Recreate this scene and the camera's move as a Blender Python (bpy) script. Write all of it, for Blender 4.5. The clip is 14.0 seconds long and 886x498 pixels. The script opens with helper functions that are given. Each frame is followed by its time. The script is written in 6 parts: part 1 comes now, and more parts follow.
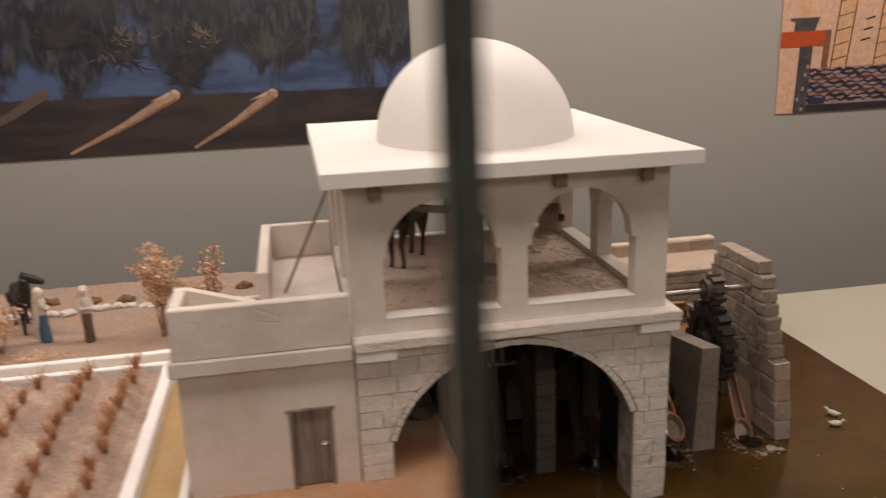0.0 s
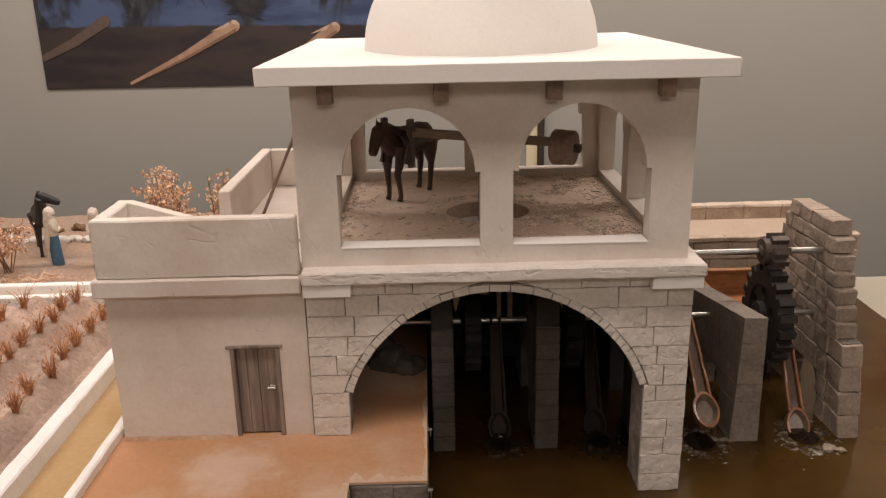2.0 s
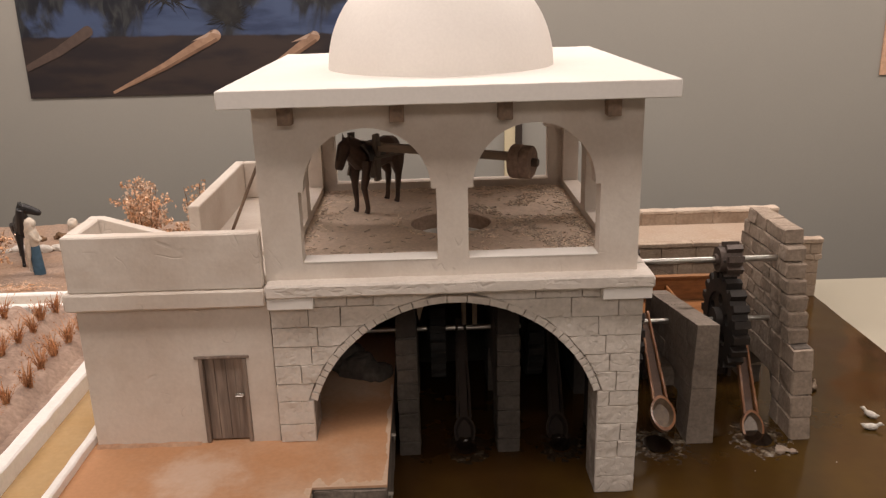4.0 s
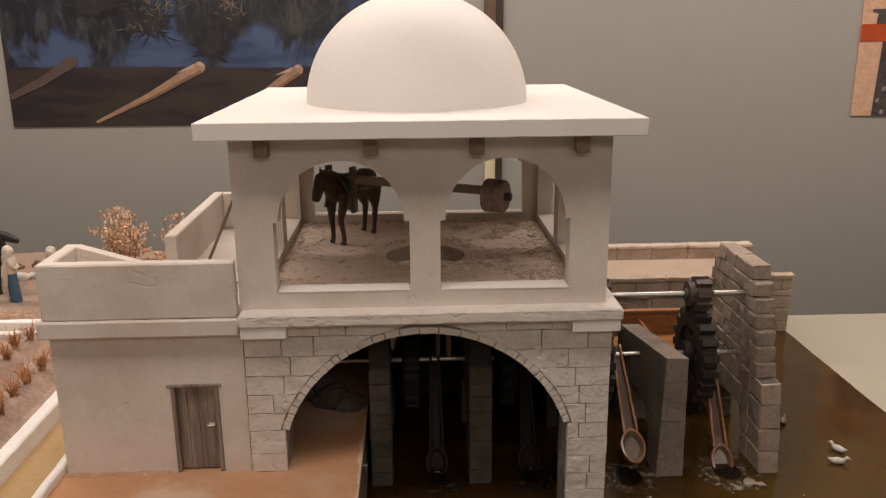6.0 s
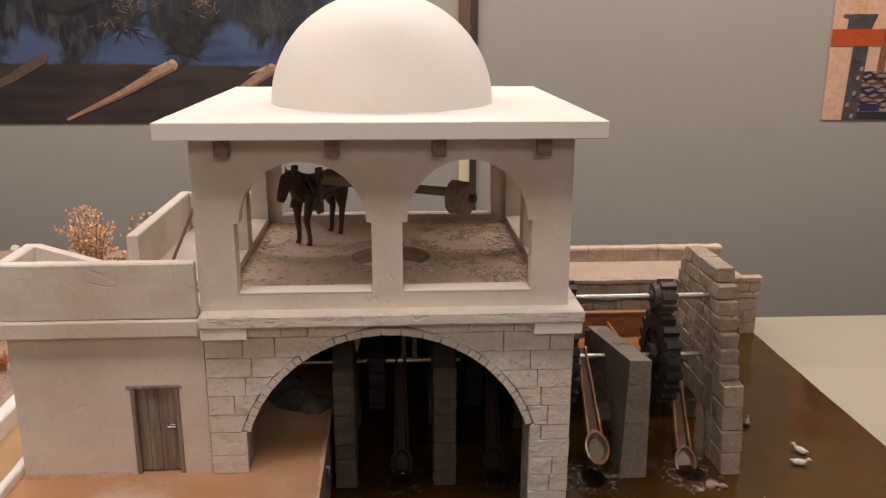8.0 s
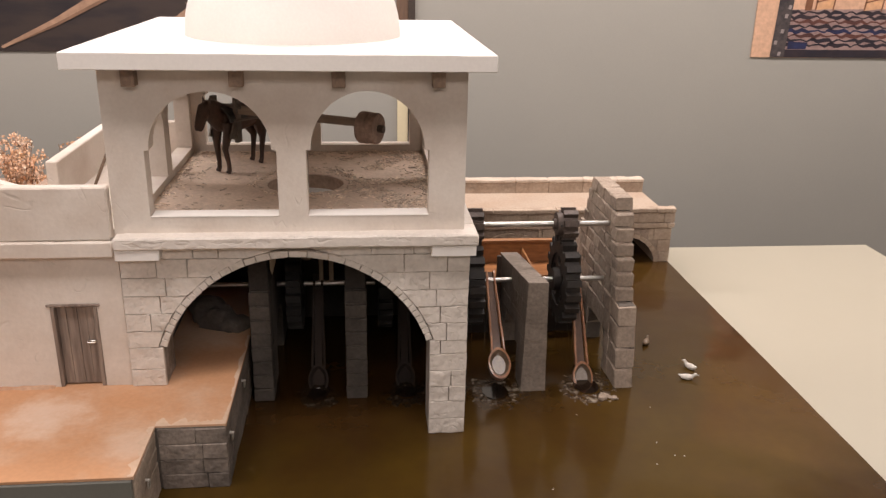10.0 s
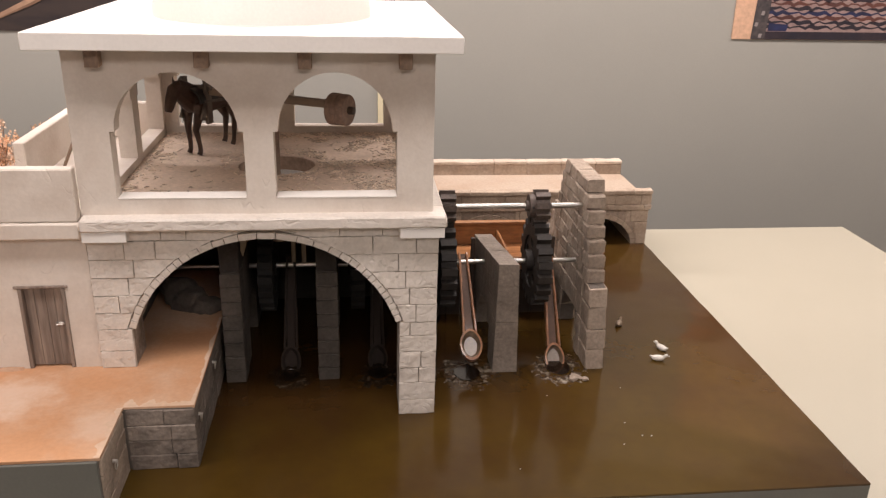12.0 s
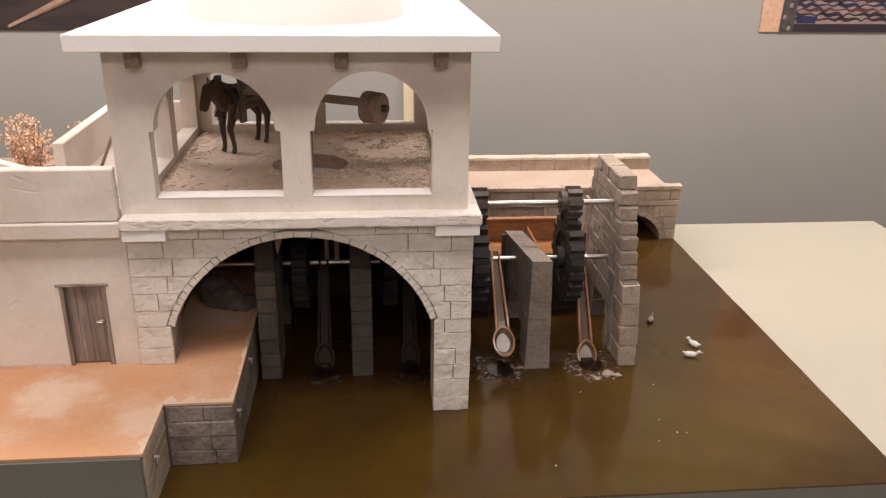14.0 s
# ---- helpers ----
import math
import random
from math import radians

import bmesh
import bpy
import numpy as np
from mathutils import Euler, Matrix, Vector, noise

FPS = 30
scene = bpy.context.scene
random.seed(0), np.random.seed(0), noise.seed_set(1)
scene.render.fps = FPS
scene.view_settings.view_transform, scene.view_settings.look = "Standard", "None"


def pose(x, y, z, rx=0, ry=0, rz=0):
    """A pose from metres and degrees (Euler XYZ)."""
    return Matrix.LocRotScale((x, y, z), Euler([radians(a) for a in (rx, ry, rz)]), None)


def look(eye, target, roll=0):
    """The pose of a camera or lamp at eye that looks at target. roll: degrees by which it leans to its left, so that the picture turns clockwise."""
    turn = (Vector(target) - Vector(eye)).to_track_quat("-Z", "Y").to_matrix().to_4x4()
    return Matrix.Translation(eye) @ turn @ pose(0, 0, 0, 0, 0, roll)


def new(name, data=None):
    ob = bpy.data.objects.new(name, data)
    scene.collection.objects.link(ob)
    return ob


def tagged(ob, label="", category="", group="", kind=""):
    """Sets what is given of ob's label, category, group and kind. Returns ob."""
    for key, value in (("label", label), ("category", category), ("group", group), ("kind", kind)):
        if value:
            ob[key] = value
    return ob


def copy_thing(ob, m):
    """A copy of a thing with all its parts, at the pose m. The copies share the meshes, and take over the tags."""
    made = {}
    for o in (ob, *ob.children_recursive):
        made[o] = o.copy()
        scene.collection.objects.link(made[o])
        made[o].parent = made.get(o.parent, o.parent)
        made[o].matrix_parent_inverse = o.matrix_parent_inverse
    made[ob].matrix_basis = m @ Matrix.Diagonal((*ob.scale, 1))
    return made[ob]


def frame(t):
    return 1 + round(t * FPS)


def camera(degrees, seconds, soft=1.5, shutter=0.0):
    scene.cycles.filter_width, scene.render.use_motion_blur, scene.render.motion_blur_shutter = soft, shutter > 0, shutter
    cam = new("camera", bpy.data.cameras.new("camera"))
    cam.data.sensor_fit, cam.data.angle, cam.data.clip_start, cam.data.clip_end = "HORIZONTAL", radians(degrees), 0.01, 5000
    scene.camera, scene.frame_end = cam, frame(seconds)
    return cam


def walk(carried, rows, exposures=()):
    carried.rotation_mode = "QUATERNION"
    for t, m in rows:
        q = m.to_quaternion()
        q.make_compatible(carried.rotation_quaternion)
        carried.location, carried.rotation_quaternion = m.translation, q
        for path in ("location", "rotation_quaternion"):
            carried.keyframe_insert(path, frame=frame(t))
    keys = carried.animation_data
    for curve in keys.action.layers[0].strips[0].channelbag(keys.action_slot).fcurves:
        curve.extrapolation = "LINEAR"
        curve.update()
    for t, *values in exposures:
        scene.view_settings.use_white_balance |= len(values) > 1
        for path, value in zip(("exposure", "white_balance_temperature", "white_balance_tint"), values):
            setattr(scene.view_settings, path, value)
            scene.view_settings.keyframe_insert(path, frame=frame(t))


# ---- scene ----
cam = camera(56.2, 14.0, soft=1.3, shutter=0.4)
PATH = [
    (0, (-0.081, -1.42, 0.98), (0.255, 0.475, 0.435), -2.1),
    (0.2, (0.036, -1.367, 0.944), (0.358, 0.528, 0.393), -2.2),
    (0.5, (0.153, -1.294, 0.908), (0.349, 0.624, 0.374), -1.3),
    (1, (0.191, -1.257, 0.837), (0.257, 0.664, 0.282), -1.4),
    (1.5, (0.197, -1.244, 0.831), (0.232, 0.671, 0.254), -1.3),
    (2, (0.204, -1.237, 0.832), (0.228, 0.671, 0.233), -1.2),
    (2.5, (0.21, -1.236, 0.831), (0.232, 0.669, 0.222), -1.3),
    (3, (0.232, -1.246, 0.842), (0.257, 0.658, 0.23), -1.8),
    (5.5, (0.279, -1.314, 0.887), (0.342, 0.607, 0.334), -0.6),
    (6, (0.283, -1.304, 0.874), (0.357, 0.624, 0.346), -0.5),
    (6.5, (0.284, -1.292, 0.871), (0.373, 0.64, 0.36), -0.2),
    (7, (0.284, -1.288, 0.869), (0.379, 0.644, 0.361), -0.1),
    (9.5, (0.403, -1.377, 0.891), (0.579, 0.512, 0.257), 0.9),
    (10, (0.42, -1.405, 0.89), (0.617, 0.467, 0.213), 1.2),
    (10.5, (0.432, -1.411, 0.893), (0.648, 0.455, 0.206), 1.5),
    (11, (0.45, -1.417, 0.889), (0.671, 0.445, 0.191), 1.6),
    (11.5, (0.457, -1.417, 0.887), (0.681, 0.44, 0.178), 1.6),
    (12, (0.458, -1.412, 0.893), (0.678, 0.441, 0.175), 1.5),
    (12.5, (0.445, -1.412, 0.897), (0.657, 0.439, 0.171), 1.4),
    (13, (0.44, -1.413, 0.908), (0.641, 0.437, 0.176), 1.2),
    (13.5, (0.436, -1.411, 0.909), (0.623, 0.442, 0.179), 1.0),
    (14, (0.429, -1.412, 0.9), (0.603, 0.441, 0.168), 0.8),
]
EXPOSURE = [(0, -0.34, 6530, 10), (1, -0.26, 6530, 10), (1.5, -0.14, 6530, 10), (3, -0.08, 6530, 10), (5.5, -0.28, 6600, 10), (7, -0.40, 6620, 10), (9.5, 0.25, 6220, 10), (11, 0.48, 6200, 10), (14, 0.50, 6150, 10)]
walk(cam, [(t, look(eye, target, roll)) for t, eye, target, roll in PATH], EXPOSURE)

# ---------------------------------------------------------------- world and light
world = bpy.data.worlds.new("gallery_air")
scene.world = world
world.use_nodes = True
world.node_tree.nodes["Background"].inputs[0].default_value = (1.0, 0.9, 0.78, 1)
world.node_tree.nodes["Background"].inputs[1].default_value = 0.02


WARM = (1.0, 0.865, 0.795)


def ceiling_lamp(name, eye, target, width, depth, watts, colour=(1.0, 0.86, 0.71)):
    data = bpy.data.lights.new(name, "AREA")
    data.shape, data.size, data.size_y, data.energy, data.color = "RECTANGLE", width, depth, watts, colour
    ob = new(name, data)
    ob.matrix_world = look(eye, target)
    return tagged(ob, "warm gallery ceiling light above the display case", "ceiling light", kind="structure")


ceiling_lamp("case_light_front", (-0.2, -0.55, 2.05), (-0.2, 0.1, 0.2), 2.6, 0.5, 35, WARM)
ceiling_lamp("case_light_back", (1.0, 1.0, 2.05), (1.0, 0.97, 0.0), 6.6, 0.3, 98, WARM)
ceiling_lamp("room_light", (0.8, -3.0, 2.05), (0.8, -3.0, 0.0), 4.0, 1.2, 51, WARM)

# ---------------------------------------------------------------- materials
MATS = {}


def mat(name, colour, rough=0.7, spots=None, spot_amount=0.5, scale=8.0, grain=120.0, grain_amount=0.25, bump=0.3,
        bump_scale=90.0, metal=0.0, coat=0.0, per_object=0.0, dist=0.002, stretch=(1, 1, 1), spot_lo=0.42, spot_hi=0.66, big_bump=0.0, per_island=0.0, cracks=0.0, crack_scale=7.0, crack_gate=0.58, crack_wide=0.014, crack_deep=0.0014):
    """A node material: base colour, large spots of a second colour, fine grain, bump at two sizes."""
    if name in MATS:
        return MATS[name]
    m = bpy.data.materials.new(name)
    m.use_nodes = True
    nt = m.node_tree
    n, link = nt.nodes, nt.links.new
    bsdf = n["Principled BSDF"]
    bsdf.inputs["Roughness"].default_value, bsdf.inputs["Metallic"].default_value = rough, metal
    bsdf.inputs["Coat Weight"].default_value = coat
    tc = n.new("ShaderNodeTexCoord")
    mp = n.new("ShaderNodeMapping")
    mp.inputs["Scale"].default_value = stretch
    link(tc.outputs["Object"], mp.inputs["Vector"])
    big = n.new("ShaderNodeTexNoise")
    big.inputs["Scale"].default_value, big.inputs["Detail"].default_value, big.inputs["Roughness"].default_value = scale, 6, 0.62
    link(mp.outputs[0], big.inputs["Vector"])
    fine = n.new("ShaderNodeTexNoise")
    fine.inputs["Scale"].default_value, fine.inputs["Detail"].default_value = grain, 4
    link(mp.outputs[0], fine.inputs["Vector"])
    ramp = n.new("ShaderNodeMapRange")
    ramp.inputs["From Min"].default_value, ramp.inputs["From Max"].default_value = spot_lo, spot_hi
    ramp.inputs["To Max"].default_value = spot_amount
    link(big.outputs["Fac"], ramp.inputs["Value"])
    mix = n.new("ShaderNodeMix")
    mix.data_type = "RGBA"
    mix.inputs["A"].default_value = (*colour, 1)
    mix.inputs["B"].default_value = (*(spots or [c * 0.75 for c in colour]), 1)
    link(ramp.outputs[0], mix.inputs["Factor"])
    gr = n.new("ShaderNodeMapRange")
    gr.inputs["From Min"].default_value, gr.inputs["From Max"].default_value = 0.3, 0.7
    gr.inputs["To Min"].default_value, gr.inputs["To Max"].default_value = 1 - grain_amount, 1 + grain_amount * 0.6
    link(fine.outputs["Fac"], gr.inputs["Value"])
    value = gr.outputs[0]
    if per_object or per_island:
        if per_object:
            info = n.new("ShaderNodeObjectInfo")
            source = info.outputs["Random"]
        else:
            info = n.new("ShaderNodeNewGeometry")
            source = info.outputs["Random Per Island"]
        amount = per_object or per_island
        ob = n.new("ShaderNodeMapRange")
        ob.inputs["To Min"].default_value, ob.inputs["To Max"].default_value = 1 - amount, 1 + amount
        link(source, ob.inputs["Value"])
        mul = n.new("ShaderNodeMath")
        mul.operation = "MULTIPLY"
        link(value, mul.inputs[0]), link(ob.outputs[0], mul.inputs[1])
        value = mul.outputs[0]
    scratch = None
    if cracks:
        ln, mk = n.new("ShaderNodeTexNoise"), n.new("ShaderNodeTexNoise")
        ln.inputs["Scale"].default_value, ln.inputs["Detail"].default_value, ln.inputs["Distortion"].default_value = crack_scale, 2, 0.6
        mk.inputs["Scale"].default_value, mk.inputs["Detail"].default_value = crack_scale * 2.1, 1
        off = n.new("ShaderNodeMapping")
        off.inputs["Location"].default_value = (3.1, 1.7, 5.3)
        link(mp.outputs[0], off.inputs[0]), link(off.outputs[0], mk.inputs["Vector"]), link(mp.outputs[0], ln.inputs["Vector"])
        away = n.new("ShaderNodeMath")
        away.operation = "SUBTRACT"
        away.inputs[1].default_value = 0.5
        link(ln.outputs["Fac"], away.inputs[0])
        size_ = n.new("ShaderNodeMath")
        size_.operation = "ABSOLUTE"
        link(away.outputs[0], size_.inputs[0])
        dist_ = n.new("ShaderNodeMapRange")
        dist_.inputs["From Max"].default_value, dist_.inputs["To Min"].default_value, dist_.inputs["To Max"].default_value = crack_wide, 1.0, 0.0
        link(size_.outputs[0], dist_.inputs["Value"])
        gate = n.new("ShaderNodeMapRange")
        gate.inputs["From Min"].default_value, gate.inputs["From Max"].default_value = crack_gate, crack_gate + 0.07
        link(mk.outputs["Fac"], gate.inputs["Value"])
        both = n.new("ShaderNodeMath")
        both.operation = "MULTIPLY"
        link(dist_.outputs[0], both.inputs[0]), link(gate.outputs[0], both.inputs[1])
        scratch = both.outputs[0]
        dark = n.new("ShaderNodeMath")
        dark.operation = "MULTIPLY_ADD"
        dark.inputs[1].default_value = -0.05 * cracks
        link(scratch, dark.inputs[0]), link(value, dark.inputs[2])
        value = dark.outputs[0]
    hsv = n.new("ShaderNodeHueSaturation")
    link(mix.outputs["Result"], hsv.inputs["Color"]), link(value, hsv.inputs["Value"])
    link(hsv.outputs[0], bsdf.inputs["Base Color"])
    if bump or big_bump:
        rel = n.new("ShaderNodeTexNoise")
        rel.inputs["Scale"].default_value, rel.inputs["Detail"].default_value = bump_scale, 5
        link(mp.outputs[0], rel.inputs["Vector"])
        b = n.new("ShaderNodeBump")
        b.inputs["Strength"].default_value, b.inputs["Distance"].default_value = bump, dist
        link(rel.outputs["Fac"], b.inputs["Height"])
        if big_bump:
            b2 = n.new("ShaderNodeBump")
            b2.inputs["Strength"].default_value, b2.inputs["Distance"].default_value = big_bump, dist * 3
            link(big.outputs["Fac"], b2.inputs["Height"]), link(b2.outputs[0], b.inputs["Normal"])
        last = b.outputs[0]
        if scratch:
            b3 = n.new("ShaderNodeBump")
            b3.invert = True
            b3.inputs["Strength"].default_value, b3.inputs["Distance"].default_value = 0.5 * min(cracks, 1), crack_deep
            link(scratch, b3.inputs["Height"]), link(last, b3.inputs["Normal"])
            last = b3.outputs[0]
        link(last, bsdf.inputs["Normal"])
    MATS[name] = m
    return m


PLASTER = mat("white_plaster", (0.70, 0.635, 0.565), 0.75, (0.54, 0.45, 0.375), 0.75, 4.2, 160, 0.04, 0.10, 30, dist=0.002, big_bump=1.0, cracks=0.9, crack_scale=10, crack_gate=0.58, crack_wide=0.018, crack_deep=0.0015)
ROOF = mat("roof_plaster", (0.765, 0.73, 0.685), 0.6, (0.70, 0.655, 0.605), 0.4, 4, 200, 0.03, 0.04, 50, dist=0.001, big_bump=0.2)
LEDGE = mat("rough_ledge_plaster", (0.72, 0.66, 0.595), 0.75, (0.58, 0.52, 0.46), 0.5, 14, 150, 0.06, 0.5, 30, dist=0.004, stretch=(1, 1, 1.6), cracks=1.0, crack_scale=22, crack_gate=0.48, crack_wide=0.08, crack_deep=0.0020)
LIME = mat("pale_limestone", (0.70, 0.64, 0.575), 0.8, (0.58, 0.52, 0.455), 0.6, 16, 130, 0.08, 0.9, 60, per_object=0.04, dist=0.003, big_bump=0.5, cracks=1.0, crack_scale=34, crack_gate=0.50, crack_wide=0.07, crack_deep=0.0016)
JOINT = mat("dirty_joint", (0.23, 0.185, 0.15), 0.9, (0.50, 0.44, 0.38), 0.9, 14)
GREY = mat("grey_stone", (0.385, 0.308, 0.242), 0.88, (0.215, 0.168, 0.13), 0.7, 11, 140, 0.2, 1.0, 60, per_object=0.10, dist=0.004, big_bump=0.5)
CONC = mat("weathered_render", (0.285, 0.237, 0.195), 0.9, (0.175, 0.142, 0.114), 0.7, 9, 140, 0.2, 1.0, 50, dist=0.004, big_bump=0.5, cracks=0.8, crack_scale=10)
DAMP = mat("damp_quay_stone", (0.245, 0.202, 0.168), 0.85, (0.085, 0.07, 0.058), 0.85, 15, 140, 0.22, 1.0, 60, per_object=0.14, dist=0.004)
GREYJ = mat("grey_joint", (0.15, 0.128, 0.108), 0.9, (0.09, 0.075, 0.063), 0.5, 30)
# two stone tones darkened to hold the shade under the arch
PIERST = mat("shaded_pier_stone", (0.115, 0.098, 0.083), 0.85, (0.06, 0.05, 0.043), 0.7, 14, 140, 0.18, 0.6, 80, per_object=0.1, dist=0.003)
VAULT = mat("shaded_vault_stone", (0.05, 0.042, 0.036), 0.9, (0.03, 0.025, 0.022), 0.6, 14, 140, 0.2, 0.6, 80, dist=0.003)
# near-black wood tone that stands in for shade
SHADEW = mat("shaded_wood", (0.030, 0.018, 0.012), 0.8, (0.02, 0.012, 0.008), 0.7, 28, 160, 0.25, 0.3, 120)
TAN = mat("tan_stone", (0.47, 0.37, 0.285), 0.85, (0.30, 0.22, 0.16), 0.7, 12, 120, 0.15, 0.9, 60, per_object=0.08, dist=0.004, big_bump=0.4)
SANDY = mat("orange_sand", (0.515, 0.272, 0.138), 0.85, (0.58, 0.40, 0.28), 0.8, 3.6, 140, 0.06, 0.2, 120, dist=0.0012, spot_lo=0.46, spot_hi=0.64)
SOIL = mat("field_soil", (0.33, 0.235, 0.185), 0.95, (0.55, 0.405, 0.315), 0.85, 7, 120, 0.22, 0.9, 70, dist=0.004, big_bump=0.4)
DUST = mat("dusty_ground", (0.345, 0.255, 0.20), 0.95, (0.39, 0.245, 0.155), 0.9, 4, 140, 0.25, 0.8, 120, dist=0.003, big_bump=0.3)
FLOOR = mat("mill_floor_sand", (0.73, 0.59, 0.475), 0.95, (0.54, 0.42, 0.33), 0.6, 9, 150, 0.12, 0.7, 60, dist=0.003, big_bump=0.4)
STRAW = mat("straw", (0.78, 0.66, 0.54), 0.85, (0.50, 0.37, 0.27), 0.7, 30, 200, 0.2, 0.2, per_island=0.3)
DOORW = mat("weathered_board", (0.31, 0.245, 0.20), 0.8, (0.15, 0.112, 0.09), 0.85, 30, 160, 0.25, 0.6, 120, stretch=(1, 1, 0.10), per_object=0.08)
BEAMW = mat("beam_end_wood", (0.28, 0.195, 0.14), 0.75, (0.17, 0.115, 0.08), 0.6, 30, 160, 0.25, 0.4, 120, stretch=(1, 0.2, 1), per_object=0.12)
DARKW = mat("dark_wood", (0.075, 0.05, 0.036), 0.65, (0.04, 0.027, 0.02), 0.6, 40, 160, 0.25, 0.35, 120, stretch=(0.25, 1, 1))
ORANGEW = mat("orange_varnished_wood", (0.34, 0.15, 0.055), 0.4, (0.19, 0.075, 0.028), 0.7, 30, 160, 0.25, 0.3, 120, stretch=(0.25, 1, 1), coat=0.3)
SPOONW = mat("spoon_wood", (0.36, 0.165, 0.075), 0.35, (0.16, 0.062, 0.028), 0.7, 28, 160, 0.25, 0.4, 120, coat=0.5)
SPOONIN = mat("spoon_inner_wood", (0.21, 0.15, 0.10), 0.4, (0.13, 0.088, 0.055), 0.7, 28, coat=0.4)
CHANNEL = mat("dark_channel_wood", (0.105, 0.052, 0.028), 0.5, (0.06, 0.03, 0.016), 0.7, 28, coat=0.2)
IRON = mat("black_iron", (0.026, 0.022, 0.02), 0.62, (0.045, 0.034, 0.026), 0.7, 40, 180, 0.3, 0.25, 150, metal=0.1)
# darker copy of black_iron with the vault's shade in it
SHADEIRON = mat("shaded_iron", (0.011, 0.010, 0.009), 0.8, (0.02, 0.016, 0.013), 0.6, 40, 180, 0.3, 0.25, 150)
PINION = mat("brown_iron", (0.115, 0.085, 0.07), 0.55, (0.06, 0.045, 0.037), 0.7, 40, 180, 0.3, 0.25, 150, metal=0.1)
STEEL = mat("bright_steel", (0.62, 0.6, 0.57), 0.28, (0.5, 0.47, 0.43), 0.5, 60, 250, 0.1, 0.05, 200, metal=1.0)
HORSEM = mat("brown_horse_paint", (0.060, 0.033, 0.023), 0.5, (0.09, 0.05, 0.033), 0.7, 30, 160, 0.2, 0.15, 120)
BLACKH = mat("black_horse_paint", (0.014, 0.013, 0.014), 0.45, (0.03, 0.027, 0.026), 0.6, 30, 160, 0.2, 0.15, 120)
HARNESS = mat("grey_harness_wood", (0.16, 0.132, 0.11), 0.7, (0.09, 0.075, 0.063), 0.6, 60)
CREAM = mat("cream_table_paint", (0.45, 0.415, 0.33), 0.5, (0.425, 0.39, 0.305), 0.4, 2, 300, 0.02, 0.04, 200, dist=0.0006)
PLINTH = mat("grey_green_plinth_paint", (0.125, 0.125, 0.11), 0.6, (0.105, 0.105, 0.09), 0.5, 4, 200, 0.05, 0.05, 150, dist=0.0006)
WALLP = mat("grey_green_wall_paint", (0.345, 0.332, 0.297), 0.8, (0.315, 0.305, 0.275), 0.5, 0.9, 250, 0.02, 0.08, 180, dist=0.0008)
ROOMP = mat("room_paint", (0.45, 0.42, 0.37), 0.85, (0.41, 0.38, 0.33), 0.4, 1.2, 200, 0.02, 0.05, 150, dist=0.0008)
CEILP = mat("ceiling_paint", (0.62, 0.6, 0.56), 0.9, (0.58, 0.56, 0.52), 0.4, 1.2, 200, 0.02, 0.05, 150, dist=0.0008)
CARPET = mat("dark_carpet", (0.09, 0.08, 0.07), 0.95, (0.07, 0.06, 0.055), 0.5, 5, 300, 0.3, 0.4, 200)
BROWNF = mat("brown_wood_strip", (0.15, 0.09, 0.058), 0.55, (0.10, 0.06, 0.04), 0.6, 8, 100, 0.2, 0.1, 80, stretch=(1, 1, 0.2))
DARKF = mat("dark_wood_strip", (0.045, 0.032, 0.025), 0.55, (0.03, 0.022, 0.018), 0.6, 8)
CREAMB = mat("cream_board", (0.72, 0.63, 0.42), 0.7, (0.68, 0.58, 0.38), 0.4, 5, 100, 0.03, 0.05)
POSTM = mat("dark_green_glass_edge", (0.05, 0.06, 0.05), 0.3, (0.035, 0.045, 0.038), 0.5, 8, coat=0.3)
WHITEC = mat("whitewashed_kerb", (0.92, 0.90, 0.87), 0.8, (0.74, 0.68, 0.61), 0.25, 18, 150, 0.05, 0.5, 45, dist=0.003)
CANALW = mat("canal_water", (0.50, 0.33, 0.155), 0.2, (0.54, 0.40, 0.23), 0.6, 4, 120, 0.06, 0.05, 40)
STONEW = mat("white_stone", (0.66, 0.61, 0.55), 0.85, (0.45, 0.4, 0.35), 0.5, 30, 150, 0.15, 0.5, 80)
FOAM = mat("pale_foam", (0.055, 0.032, 0.015), 0.15, (0.30, 0.26, 0.20), 0.9, 55, 200, 0.2, 0.7, 120, coat=0.2, spot_lo=0.50, spot_hi=0.66)
LEAF = mat("dry_orange_leaf", (0.66, 0.39, 0.22), 0.8, (0.80, 0.64, 0.51), 0.9, 30, 200, 0.15, 0.1, per_island=0.35)
TWIG = mat("dry_twig", (0.23, 0.12, 0.06), 0.85, (0.15, 0.08, 0.04), 0.6, 40)
CROP = mat("dry_crop", (0.50, 0.235, 0.105), 0.85, (0.60, 0.36, 0.20), 0.7, 40, 200, 0.2, 0.1, per_island=0.3)
CLOTHW = mat("cream_cloth_paint", (0.66, 0.59, 0.50), 0.8, (0.48, 0.40, 0.31), 0.6, 60)
CLOTHB = mat("blue_cloth_paint", (0.06, 0.13, 0.20), 0.75, (0.04, 0.09, 0.14), 0.6, 60)
CLOTHD = mat("brown_cloth_paint", (0.13, 0.085, 0.055), 0.8, (0.09, 0.06, 0.04), 0.6, 60)
DUCKW = mat("white_duck_paint", (0.75, 0.71, 0.64), 0.5, (0.6, 0.55, 0.48), 0.4, 60)
DUCKB = mat("brown_duck_paint", (0.2, 0.14, 0.09), 0.5, (0.35, 0.28, 0.2), 0.6, 80)


